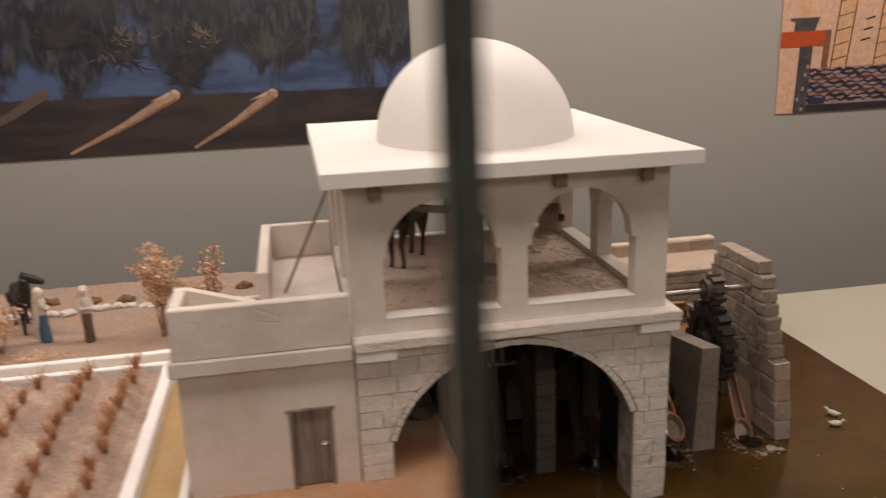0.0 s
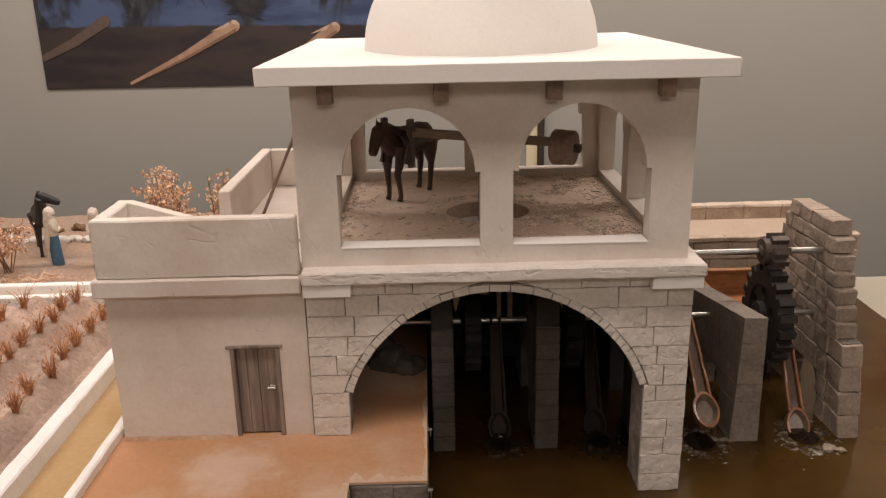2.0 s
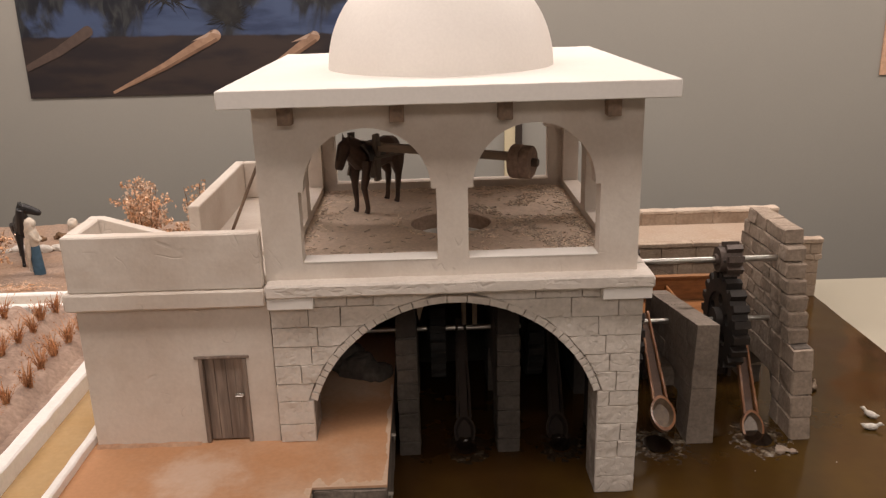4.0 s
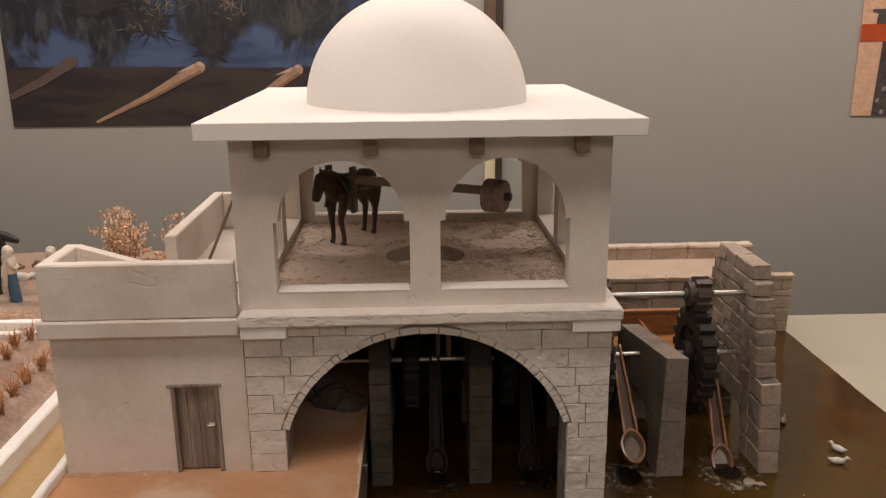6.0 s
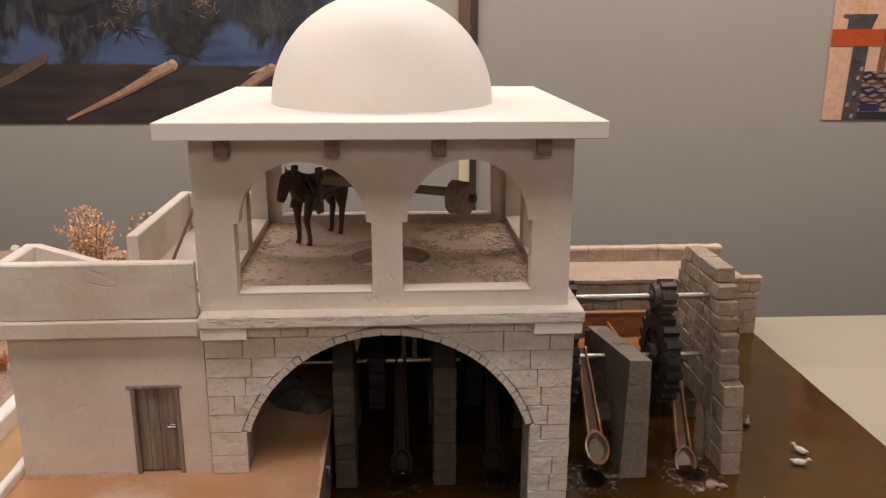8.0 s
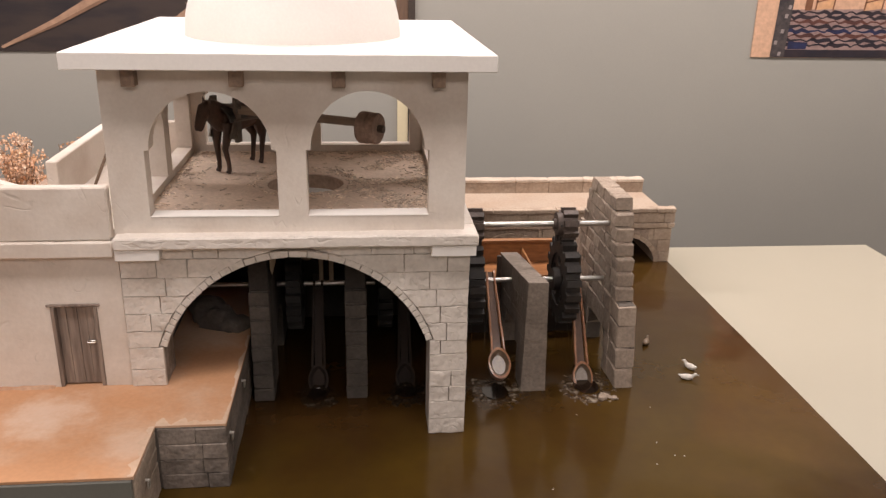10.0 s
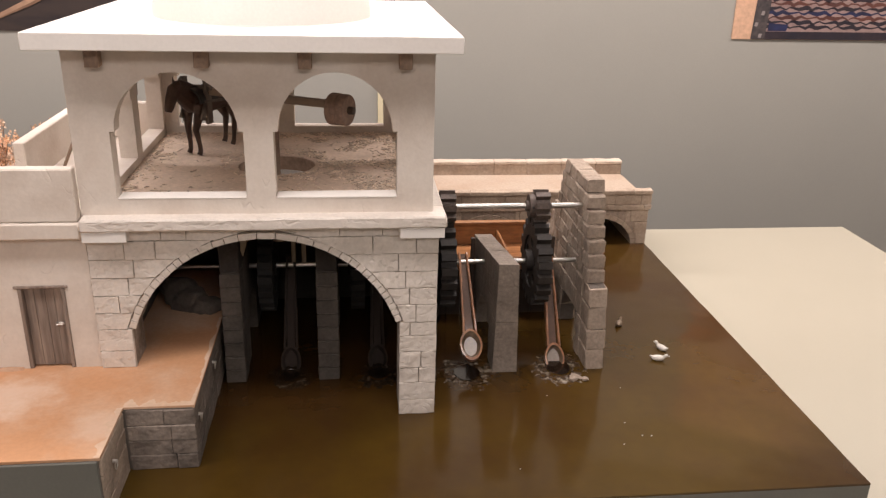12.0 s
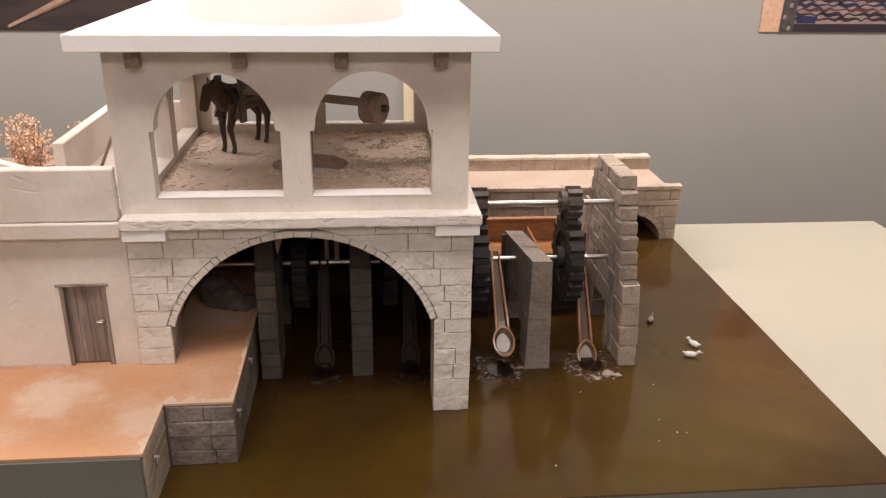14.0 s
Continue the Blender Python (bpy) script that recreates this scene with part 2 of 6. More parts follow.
def worn_patches(m, patches, colour):
    """Pale worn patches with frayed outlines on a ground material: (x, y, radius, strength) each."""
    nt = m.node_tree
    n, link = nt.nodes, nt.links.new
    bsdf = n["Principled BSDF"]
    before = bsdf.inputs["Base Color"].links[0].from_socket
    tc, fray = n.new("ShaderNodeTexCoord"), n.new("ShaderNodeTexNoise")
    fray.inputs["Scale"].default_value, fray.inputs["Detail"].default_value, fray.inputs["Roughness"].default_value = 16, 7, 0.65
    link(tc.outputs["Object"], fray.inputs["Vector"])
    for px, py, radius, strength in patches:
        away = n.new("ShaderNodeVectorMath")
        away.operation = "DISTANCE"
        away.inputs[1].default_value = (px, py, 0.1235)
        link(tc.outputs["Object"], away.inputs[0])
        rough_ = n.new("ShaderNodeMath")
        rough_.operation = "MULTIPLY_ADD"
        rough_.inputs[1].default_value = radius * 2.2
        link(fray.outputs["Fac"], rough_.inputs[0]), link(away.outputs["Value"], rough_.inputs[2])
        mask = n.new("ShaderNodeMapRange")
        mask.interpolation_type = "SMOOTHSTEP"
        for key, val in (("From Min", radius * 1.15), ("From Max", radius * 2.45), ("To Min", strength), ("To Max", 0.0)):
            mask.inputs[key].default_value = val
        link(rough_.outputs[0], mask.inputs["Value"])
        mix = n.new("ShaderNodeMix")
        mix.data_type = "RGBA"
        mix.inputs["B"].default_value = (*colour, 1)
        link(mask.outputs[0], mix.inputs["Factor"]), link(before, mix.inputs["A"])
        before = mix.outputs["Result"]
    link(before, bsdf.inputs["Base Color"])


worn_patches(SANDY, [(-0.12, -0.10, 0.080, 0.62), (0.04, -0.20, 0.05, 0.35), (-0.25, -0.22, 0.06, 0.4)], (0.70, 0.57, 0.47))


def water_material():
    m = mat("brown_river_resin", (0.045, 0.0215, 0.006), 0.14, (0.079, 0.047, 0.0072), 0.8, 1.4, 30, 0.06, 0.06, 24, dist=0.0012)
    b = m.node_tree.nodes["Principled BSDF"]
    b.inputs["Coat Weight"].default_value, b.inputs["Coat Roughness"].default_value = 0.08, 0.06
    b.inputs["Specular IOR Level"].default_value = 0.29
    return m


WATER = water_material()

# ---------------------------------------------------------------- mesh helpers


def link_mesh(name, bm, material, smooth=False):
    bmesh.ops.recalc_face_normals(bm, faces=bm.faces)
    me = bpy.data.meshes.new(name)
    bm.to_mesh(me)
    bm.free()
    for mt in material if isinstance(material, (list, tuple)) else [material]:
        me.materials.append(mt)
    if smooth:
        me.polygons.foreach_set("use_smooth", [True] * len(me.polygons))
        me.set_sharp_from_angle(angle=radians(40))
    return new(name, me)


def part(name, bm, material, parent=None, label="", smooth=False):
    ob = link_mesh(name, bm, material, smooth)
    if parent:
        ob.parent = parent
        ob.matrix_parent_inverse = parent.matrix_world.inverted()
    return tagged(ob, label)


def thing(name, at, label, category, group="", kind=""):
    ob = new(name)
    ob.empty_display_size = 0.02
    ob.matrix_world = pose(*at)
    bpy.context.view_layer.update()
    return tagged(ob, label, category, group, kind)


def box(bm, x0, x1, y0, y1, z0, z1, c=0.0):
    """A box with chamfered edges of size c."""
    cx, cy, cz = (x0 + x1) / 2, (y0 + y1) / 2, (z0 + z1) / 2
    hx, hy, hz = abs(x1 - x0) / 2, abs(y1 - y0) / 2, abs(z1 - z0) / 2
    if c <= 0:
        v = [bm.verts.new((cx + sx * hx, cy + sy * hy, cz + sz * hz)) for sx in (-1, 1) for sy in (-1, 1) for sz in (-1, 1)]
        for f in ((0, 1, 3, 2), (4, 6, 7, 5), (0, 4, 5, 1), (2, 3, 7, 6), (0, 2, 6, 4), (1, 5, 7, 3)):
            bm.faces.new([v[i] for i in f])
        return v
    c = min(c, hx * 0.8, hy * 0.8, hz * 0.8)
    v = {}
    for sx in (-1, 1):
        for sy in (-1, 1):
            for sz in (-1, 1):
                v[sx, sy, sz, 0] = bm.verts.new((cx + sx * hx, cy + sy * (hy - c), cz + sz * (hz - c)))
                v[sx, sy, sz, 1] = bm.verts.new((cx + sx * (hx - c), cy + sy * hy, cz + sz * (hz - c)))
                v[sx, sy, sz, 2] = bm.verts.new((cx + sx * (hx - c), cy + sy * (hy - c), cz + sz * hz))
    ring = ((-1, -1), (1, -1), (1, 1), (-1, 1))
    for s in (-1, 1):
        bm.faces.new([v[s, a, b, 0] for a, b in ring])
        bm.faces.new([v[a, s, b, 1] for a, b in ring])
        bm.faces.new([v[a, b, s, 2] for a, b in ring])
        for r in (-1, 1):
            bm.faces.new([v[s, r, -1, 0], v[s, r, 1, 0], v[s, r, 1, 1], v[s, r, -1, 1]])
            bm.faces.new([v[s, -1, r, 0], v[s, 1, r, 0], v[s, 1, r, 2], v[s, -1, r, 2]])
            bm.faces.new([v[-1, s, r, 1], v[1, s, r, 1], v[1, s, r, 2], v[-1, s, r, 2]])
    for key in [(a, b, d) for a in (-1, 1) for b in (-1, 1) for d in (-1, 1)]:
        bm.faces.new([v[(*key, i)] for i in range(3)])
    return list(v.values())


def rough_block(x0, x1, y0, y1, z0, z1, c, amount, seed):
    bm = bmesh.new()
    rnd = random.Random(seed)
    for vert in box(bm, x0, x1, y0, y1, z0, z1, c):
        vert.co += Vector((rnd.uniform(-1, 1), rnd.uniform(-1, 1), rnd.uniform(-1, 1))) * amount
    return bm


def extrude2d(bm, polys, place, depth0, depth1):
    """Flat faces, given by their corners (u, v), made solid between two depths; place(u, v, d) gives the point."""
    ids, edges = {}, {}

    def vert(p, d):
        key = (round(p[0], 5), round(p[1], 5), d)
        if key not in ids:
            ids[key] = bm.verts.new(place(p[0], p[1], d))
        return ids[key]

    for poly in polys:
        bm.faces.new([vert(p, depth0) for p in poly])
        bm.faces.new([vert(p, depth1) for p in reversed(poly)])
        for a, b in zip(poly, poly[1:] + poly[:1]):
            ka, kb = (round(a[0], 5), round(a[1], 5)), (round(b[0], 5), round(b[1], 5))
            edges.setdefault(frozenset((ka, kb)), []).append((a, b))
    for pair in edges.values():
        if len(pair) == 1:
            a, b = pair[0]
            bm.faces.new([vert(b, depth0), vert(a, depth0), vert(a, depth1), vert(b, depth1)])


def in_xz(u, v, d):
    return (u, d, v)


def in_yz(u, v, d):
    return (d, u, v)


def in_xy(u, v, d):
    return (u, v, d)


def arched(u0, u1, v0, v1, openings, steps=18):
    """Faces of a wall u0..u1, v0..v1 with openings (left, right, sill, spring, rise, notch): the arch is narrower than the jambs by notch."""
    polys, at = [], u0
    for left, right, sill, spring, rise, notch in sorted(openings):
        polys.append([(at, v0), (left, v0), (left, v1), (at, v1)])
        if sill > v0:
            polys.append([(left, v0), (right, v0), (right, sill), (left, sill)])
        mid, half = (left + right) / 2, (right - left) / 2 - notch
        curve = [(mid - half * math.cos(math.pi * i / steps), spring + rise * math.sin(math.pi * i / steps)) for i in range(steps + 1)]
        if notch:
            polys.append([(left, spring), (curve[0][0], spring), (curve[0][0], v1), (left, v1)])
            polys.append([(curve[-1][0], spring), (right, spring), (right, v1), (curve[-1][0], v1)])
        for a, b in zip(curve, curve[1:]):
            polys.append([a, b, (b[0], v1), (a[0], v1)])
        at = right
    polys.append([(at, v0), (u1, v0), (u1, v1), (at, v1)])
    return polys


def tube(bm, points, radii, sides=8, flat=1.0, cap=True, up=(0, 0, 1)):
    """A tube through points with a radius at each."""
    rings = []
    pts = [Vector(p) for p in points]
    if abs((pts[-1] - pts[0]).normalized().dot(Vector(up))) > 0.8:
        up = (1, 0, 0)
    for i, p in enumerate(pts):
        way = (pts[min(i + 1, len(pts) - 1)] - pts[max(i - 1, 0)]).normalized()
        side = way.cross(Vector(up))
        if side.length < 1e-4:
            side = way.cross(Vector((1, 0, 0)))
        side.normalize()
        top = side.cross(way)
        rings.append([bm.verts.new(p + radii[i] * (math.cos(2 * math.pi * k / sides) * side * flat + math.sin(2 * math.pi * k / sides) * top)) for k in range(sides)])
    for a, b in zip(rings, rings[1:]):
        for k in range(sides):
            bm.faces.new([a[k], a[(k + 1) % sides], b[(k + 1) % sides], b[k]])
    if cap:
        bm.faces.new(rings[0][::-1])
        bm.faces.new(rings[-1])


def ball(bm, at, radius, scale=(1, 1, 1), seg=12, rings=8):
    bmesh.ops.create_uvsphere(bm, u_segments=seg, v_segments=rings, radius=radius, matrix=Matrix.Translation(at) @ Matrix.Diagonal((*scale, 1)))


def sheet(name, x0, x1, y0, y1, height, nx, ny, material, floor_z):
    """A solid slab whose top follows height(x, y)."""
    bm = bmesh.new()
    top = [[bm.verts.new((x0 + (x1 - x0) * i / nx, y0 + (y1 - y0) * j / ny, height(x0 + (x1 - x0) * i / nx, y0 + (y1 - y0) * j / ny))) for j in range(ny + 1)] for i in range(nx + 1)]
    for i in range(nx):
        for j in range(ny):
            bm.faces.new([top[i][j], top[i + 1][j], top[i + 1][j + 1], top[i][j + 1]])
    rim = [top[i][0] for i in range(nx + 1)] + [top[nx][j] for j in range(1, ny + 1)] + [top[i][ny] for i in range(nx - 1, -1, -1)] + [top[0][j] for j in range(ny - 1, 0, -1)]
    low = [bm.verts.new((v.co.x, v.co.y, floor_z)) for v in rim]
    for k in range(len(rim)):
        q = (k + 1) % len(rim)
        bm.faces.new([rim[k], low[k], low[q], rim[q]])
    bm.faces.new(low)
    return link_mesh(name, bm, material, smooth=True)


def structure(name, x0, x1, y0, y1, z0, z1, material, label, category, c=0.0):
    bm = bmesh.new()
    box(bm, x0, x1, y0, y1, z0, z1, c)
    return tagged(link_mesh(name, bm, material), label, category, kind="structure")


# ---------------------------------------------------------------- the gallery room
structure("floor", -3.2, 4.4, -4.4, 2.06, -1.0, -0.9, CARPET, "dark carpeted gallery floor", "floor")
structure("ceiling", -3.2, 4.4, -4.4, 2.06, 2.1, 2.2, CEILP, "pale painted gallery ceiling", "ceiling")
structure("wall_back", -3.2, 4.4, 1.95, 2.05, -0.9, 2.1, WALLP, "matt grey-green painted wall behind the display", "wall")
structure("wall_left", -3.2, -3.1, -4.3, 1.95, -0.9, 2.1, ROOMP, "plain painted gallery side wall", "wall")
structure("wall_right", 4.3, 4.4, -4.3, 1.95, -0.9, 2.1, ROOMP, "plain painted gallery side wall", "wall")
structure("wall_front", -3.2, 4.4, -4.4, -4.3, -0.9, 2.1, ROOMP, "plain painted gallery wall opposite the display", "wall")

# cream table and the plinth of the model
table = thing("display_table", (0.5, 0.4, -0.9), "cream painted display table carrying the mill model", "table")
bm = bmesh.new()
box(bm, -1.7, 2.275, -0.62, 1.315, -0.13, -0.1, 0.003)
part("tabletop", bm, CREAM, table)
bm = bmesh.new()
box(bm, -1.64, 2.21, -0.56, 1.25, -0.9, -0.13)
part("table_body", bm, PLINTH, table, "grey-green painted table base")

structure("model_base", -1.5, 1.362, -0.2865, 1.30, -0.099, -0.004, PLINTH, "grey-green painted plinth under the model", "plinth")

# thin dark joint of the glass case, close to the walk's start
bm = bmesh.new()
box(bm, -0.0385, -0.0265, -1.19, -1.176, -0.9, 2.1, 0.002)
tagged(link_mesh("glass_case_post", bm, POSTM), "narrow dark green upright edge of a glass case", "glass case post", kind="structure")

# ---------------------------------------------------------------- water, quay, ground


def river(x, y):
    z = 0.0012 * noise.noise(Vector((x * 9, y * 9, 0))) + 0.0006 * noise.noise(Vector((x * 30, y * 30, 4)))
    return z


w = sheet("water", -0.02, 1.362, -0.2865, 1.30, river, 90, 100, WATER, -0.0039)
tagged(w, "glossy murky brown river water of cast resin", "water", kind="structure")

# quay: orange sand top on grey block walls
quay = thing("quay", (0.0, -0.1, 0.0), "orange sanded quay with grey stone block sides", "quay", kind="structure")
bm = bmesh.new()
extrude2d(bm, [[(-0.326, -0.29), (0.0, -0.29), (0.0, 0.50), (-0.326, 0.50)], [(0.0, -0.29), (0.066, -0.29), (0.066, -0.147), (0.0, -0.147)],
               [(0.0, -0.147), (0.066, -0.147), (0.066, 0.50), (0.0, 0.50)], [(0.066, -0.147), (0.183, -0.147), (0.183, 0.50), (0.066, 0.50)]], in_xy, 0.0, 0.120)
part("core", bm, GREYJ, quay, "dark grey mortar core")
bm = bmesh.new()
extrude2d(bm, [[(-0.326, -0.2905), (0.069, -0.2905), (0.069, -0.1465), (-0.326, -0.1465)], [(-0.326, -0.1465), (0.187, -0.1465), (0.187, 0.50), (-0.326, 0.50)]], in_xy, 0.119, 0.1235)
part("sand_top", bm, SANDY, quay, "orange sand surface with a pale worn patch")
PALESAND = mat("pale_worn_sand", (0.60, 0.44, 0.32), 0.85, (0.56, 0.38, 0.25), 0.8, 12, 140, 0.08, 0.25, 100, dist=0.0012)


def worn_edge(x0, y0, x1, y1, side, wide, seed):
    """A thin pale crust along a quay edge from (x0, y0) to (x1, y1), frayed on its inner side."""
    bm_ = bmesh.new()
    along = Vector((x1 - x0, y1 - y0))
    inward = Vector((-along.y, along.x)).normalized() * side
    front, back = [], []
    for i in range(41):
        p = Vector((x0, y0)) + along * i / 40
        q = p + inward * wide * max(0.12, 0.75 + 1.3 * noise.noise(Vector((i * 0.17, seed, 0))) + 0.35 * noise.noise(Vector((i * 0.7, seed, 3))))
        front.append((p.x, p.y)), back.append((q.x, q.y))
    extrude2d(bm_, [[front[i], front[i + 1], back[i + 1], back[i]] for i in range(40)], in_xy, 0.1236, 0.1237 + 0.0002 * seed)
    part("worn_edge", bm_, PALESAND, quay, "pale worn sand crust along the edge")


bm = bmesh.new()
foot, head_ = [], []
for i in range(70):
    x = -0.319 + (0.180 + 0.0) * i / 69
    k = noise.noise(Vector((x * 40, 2.0, 0)))
    foot.append(bm.verts.new((x, -0.006 - 0.006 * max(0.0, k + 0.3), 0.1232)))
    head_.append(bm.verts.new((x, 0.0022, 0.1262 + 0.0035 * max(0.0, k + 0.35))))
for i in range(69):
    bm.faces.new([foot[i], foot[i + 1], head_[i + 1], head_[i]])
part("sand_drift", bm, mat("reddish_sand", (0.40, 0.22, 0.13), 0.9, (0.50, 0.33, 0.22), 0.8, 20, 140, 0.15, 0.5, 80), quay, "reddish sand drifted against the wall", smooth=True)
worn_edge(0.0685, -0.146, 0.1865, -0.146, 1, 0.018, 1)
worn_edge(0.0685, -0.289, 0.0685, -0.147, 1, 0.012, 2)
worn_edge(0.1865, -0.145, 0.1865, 0.20, 1, 0.007, 3)
bm = bmesh.new()
box(bm, -0.40, 0.0655, -0.2955, -0.2895, -0.095, 0.1185, 0.001)
part("front_face", bm, PLINTH, quay, "flat grey-green painted front face")


def block_row(parent, axis, u0, u1, z0, z1, d0, d1, seed, size=0.05, c=0.0025, gap=0.0016, amount=0.0009, material=GREY, name="stone_block"):
    """One course of blocks along x or y; d is the other axis."""
    rnd = random.Random(seed)
    u = u0
    while u < u1 - 0.004:
        w_ = size * rnd.uniform(0.65, 1.35)
        e = u + w_ if u + w_ < u1 - size * 0.4 else u1
        a, b = u + gap / 2, e - gap / 2
        j = rnd.uniform(-0.0012, 0.0012)
        if axis == "x":
            bm_ = rough_block(a, b, d0 + j, d1, z0 + gap / 2, z1 - gap / 2, c, amount, seed + u)
        else:
            bm_ = rough_block(d0 + j, d1, a, b, z0 + gap / 2, z1 - gap / 2, c, amount, seed + u)
        part(name, bm_, material, parent)
        u = e


for i in range(4):
    za, zb = 0.0295 * i, 0.0295 * (i + 1)
    block_row(quay, "x", 0.072, 0.187, za, zb, -0.151, -0.143, 10 + i, 0.075, 0.0012, 0.001, 0.0008, DAMP)
    block_row(quay, "y", -0.146, 0.20, za, zb, 0.180, 0.1865, 20 + i, 0.07, 0.0012, 0.001, 0.0008, DAMP)
    block_row(quay, "y", -0.2885, -0.152, za, zb, 0.063, 0.0695, 30 + i, 0.07, 0.0012, 0.001, 0.0008, GREY)


def mooring_ring(at):
    ring = thing("mooring_ring", at, "small silver mooring ring on the quay wall", "mooring ring", "mooring rings on the quay")
    bm_ = bmesh.new()
    n_ = 14
    pts = [(at[0] + 0.004, at[1] + 0.0065 * math.cos(2 * math.pi * k / n_), at[2] - 0.003 + 0.0065 * math.sin(2 * math.pi * k / n_)) for k in range(n_ + 1)]
    tube(bm_, pts, [0.0013] * (n_ + 1), 6, cap=False, up=(1, 0, 0))
    part("ring", bm_, STEEL, ring, smooth=True)
    bm_ = bmesh.new()
    tube(bm_, [(at[0] - 0.002, at[1], at[2] + 0.004), (at[0] + 0.007, at[1], at[2] + 0.004)], [0.0035, 0.0025], 8)
    part("stud", bm_, STEEL, ring, smooth=True)


for at in ((0.1875, -0.118, 0.085), (0.0705, -0.235, 0.075), (0.1875, 0.05, 0.095)):
    mooring_ring(at)


# field with furrows, side and back canals, land behind
def field_height(x, y):
    furrow = 0.019 * math.cos((x + 0.505) / 0.108 * 2 * math.pi)
    return 0.152 + max(furrow, -0.006) + 0.004 * noise.noise(Vector((x * 14, y * 14, 1))) + 0.002 * noise.noise(Vector((x * 45, y * 45, 2)))


field = sheet("field_soil_bed", -1.5, -0.443, -0.29, 0.585, field_height, 110, 90, SOIL, -0.0039)
tagged(field, "ploughed brown soil bed in low furrows", "soil", kind="structure")


def land_height(x, y):
    back = max(0.0, y - 1.15)
    return 0.160 + 0.10 * min(back, 0.15) + 0.006 * noise.noise(Vector((x * 8, y * 8, 5))) + 0.003 * noise.noise(Vector((x * 30, y * 30, 6)))


land = sheet("land_behind", -1.5, -0.012, 0.66, 1.30, land_height, 110, 50, DUST, -0.0039)
tagged(land, "dusty pinkish-brown ground behind the house", "ground", kind="structure")


def kerb(name, x0, x1, y0, y1, z1, label):
    bm_ = bmesh.new()
    nx, ny = max(1, int((x1 - x0) / 0.03)), max(1, int((y1 - y0) / 0.03))
    box(bm_, x0, x1, y0, y1, 0.0, z1, 0.003)
    bmesh.ops.subdivide_edges(bm_, edges=[e for e in bm_.edges if e.calc_length() > 0.1], cuts=max(nx, ny), use_grid_fill=True)
    for v in bm_.verts:
        v.co += 0.0016 * noise.noise_vector(v.co * 30)
    return tagged(link_mesh(name, bm_, WHITEC, smooth=True), label, "canal wall", kind="structure")


kerb("canal_wall_outer", -0.443, -0.415, -0.289, 0.60, 0.163, "thick whitewashed canal wall beside the field")
kerb("canal_wall_inner", -0.342, -0.326, -0.289, 0.56, 0.140, "low whitewashed kerb between canal and quay")
kerb("canal_wall_field_end", -1.5, -0.415, 0.60, 0.618, 0.163, "low whitewashed kerb at the end of the field")
kerb("canal_wall_land", -1.5, -0.33, 0.645, 0.665, 0.176, "whitewashed canal wall before the open ground")
structure("canal_water_side", -0.416, -0.341, -0.2885, 0.64, 0.0, 0.128, CANALW, "still ochre water in the side canal", "water")
structure("canal_water_back", -1.5, -0.416, 0.617, 0.646, 0.0, 0.138, CANALW, "still ochre water in the back canal", "water")

def worn(bm_, cuts, amount=0.0009):
    """Break up the long edges of a plastered block by hand-made unevenness."""
    bmesh.ops.subdivide_edges(bm_, edges=[e for e in bm_.edges if e.calc_length() > 0.05], cuts=cuts, use_grid_fill=True)
    for v in bm_.verts:
        v.co += amount * noise.noise_vector(v.co * 26) + amount * 0.5 * noise.noise_vector(v.co * 70)


def rounded(ob, width=0.0018):
    md = ob.modifiers.new("soft_edge", "BEVEL")
    md.width, md.segments, md.limit_method, md.angle_limit = width, 2, "ANGLE", radians(50)
    return ob


# ---------------------------------------------------------------- house with door
house = thing("house", (-0.16, 0.0, 0.1235), "low white plastered house with parapet and wooden door", "house")
D0, D1, DTOP = -0.130, -0.049, 0.288
bm = bmesh.new()
extrude2d(bm, [[(-0.318, 0.1235), (D0, 0.1235), (D0, 0.40), (-0.318, 0.40)], [(D0, DTOP), (D1, DTOP), (D1, 0.40), (D0, 0.40)],
               [(D1, 0.1235), (-0.0026, 0.1235), (-0.0026, 0.40), (D1, 0.40)]], in_xz, 0.002, 0.03)
box(bm, -0.318, -0.29, 0.03, 0.14, 0.1235, 0.40)
box(bm, -0.318, -0.0026, 0.14, 0.165, 0.1235, 0.40)
part("wall", bm, PLASTER, house, smooth=False)
bm = bmesh.new()
box(bm, -0.29, -0.0075, 0.03, 0.14, 0.395, 0.418)
box(bm, -0.155, -0.0075, 0.165, 0.60, 0.1235, 0.418)
part("terrace", bm, PLASTER, house)
bm = bmesh.new()
box(bm, -0.329, -0.0036, -0.018, 0.004, 0.380, 0.410, 0.003)
bmesh.ops.subdivide_edges(bm, edges=[e for e in bm.edges if e.calc_length() > 0.1], cuts=26, use_grid_fill=True)
for v in bm.verts:
    v.co += 0.0009 * noise.noise_vector(v.co * 30)
box(bm, -0.329, -0.318, 0.0042, 0.165, 0.380, 0.410, 0.003)
part("ledge", bm, PLASTER, house, "worn plaster string course", smooth=True)
bm = bmesh.new()
box(bm, -0.320, -0.0055, -0.013, 0.010, 0.4102, 0.505, 0.0025)
worn(bm, 18)
part("front_parapet", bm, PLASTER, house, smooth=True)
bm = bmesh.new()
box(bm, -0.320, -0.298, 0.0102, 0.100, 0.4102, 0.505, 0.0025)
worn(bm, 8)
part("side_parapet", bm, PLASTER, house, smooth=True)
bm = bmesh.new()
extrude2d(bm, [[(-0.320, 0.4102), (-0.03, 0.4102), (-0.03, 0.424), (-0.295, 0.505), (-0.320, 0.505)]], in_xz, 0.1002, 0.122)
rounded(part("sloping_parapet", bm, PLASTER, house))
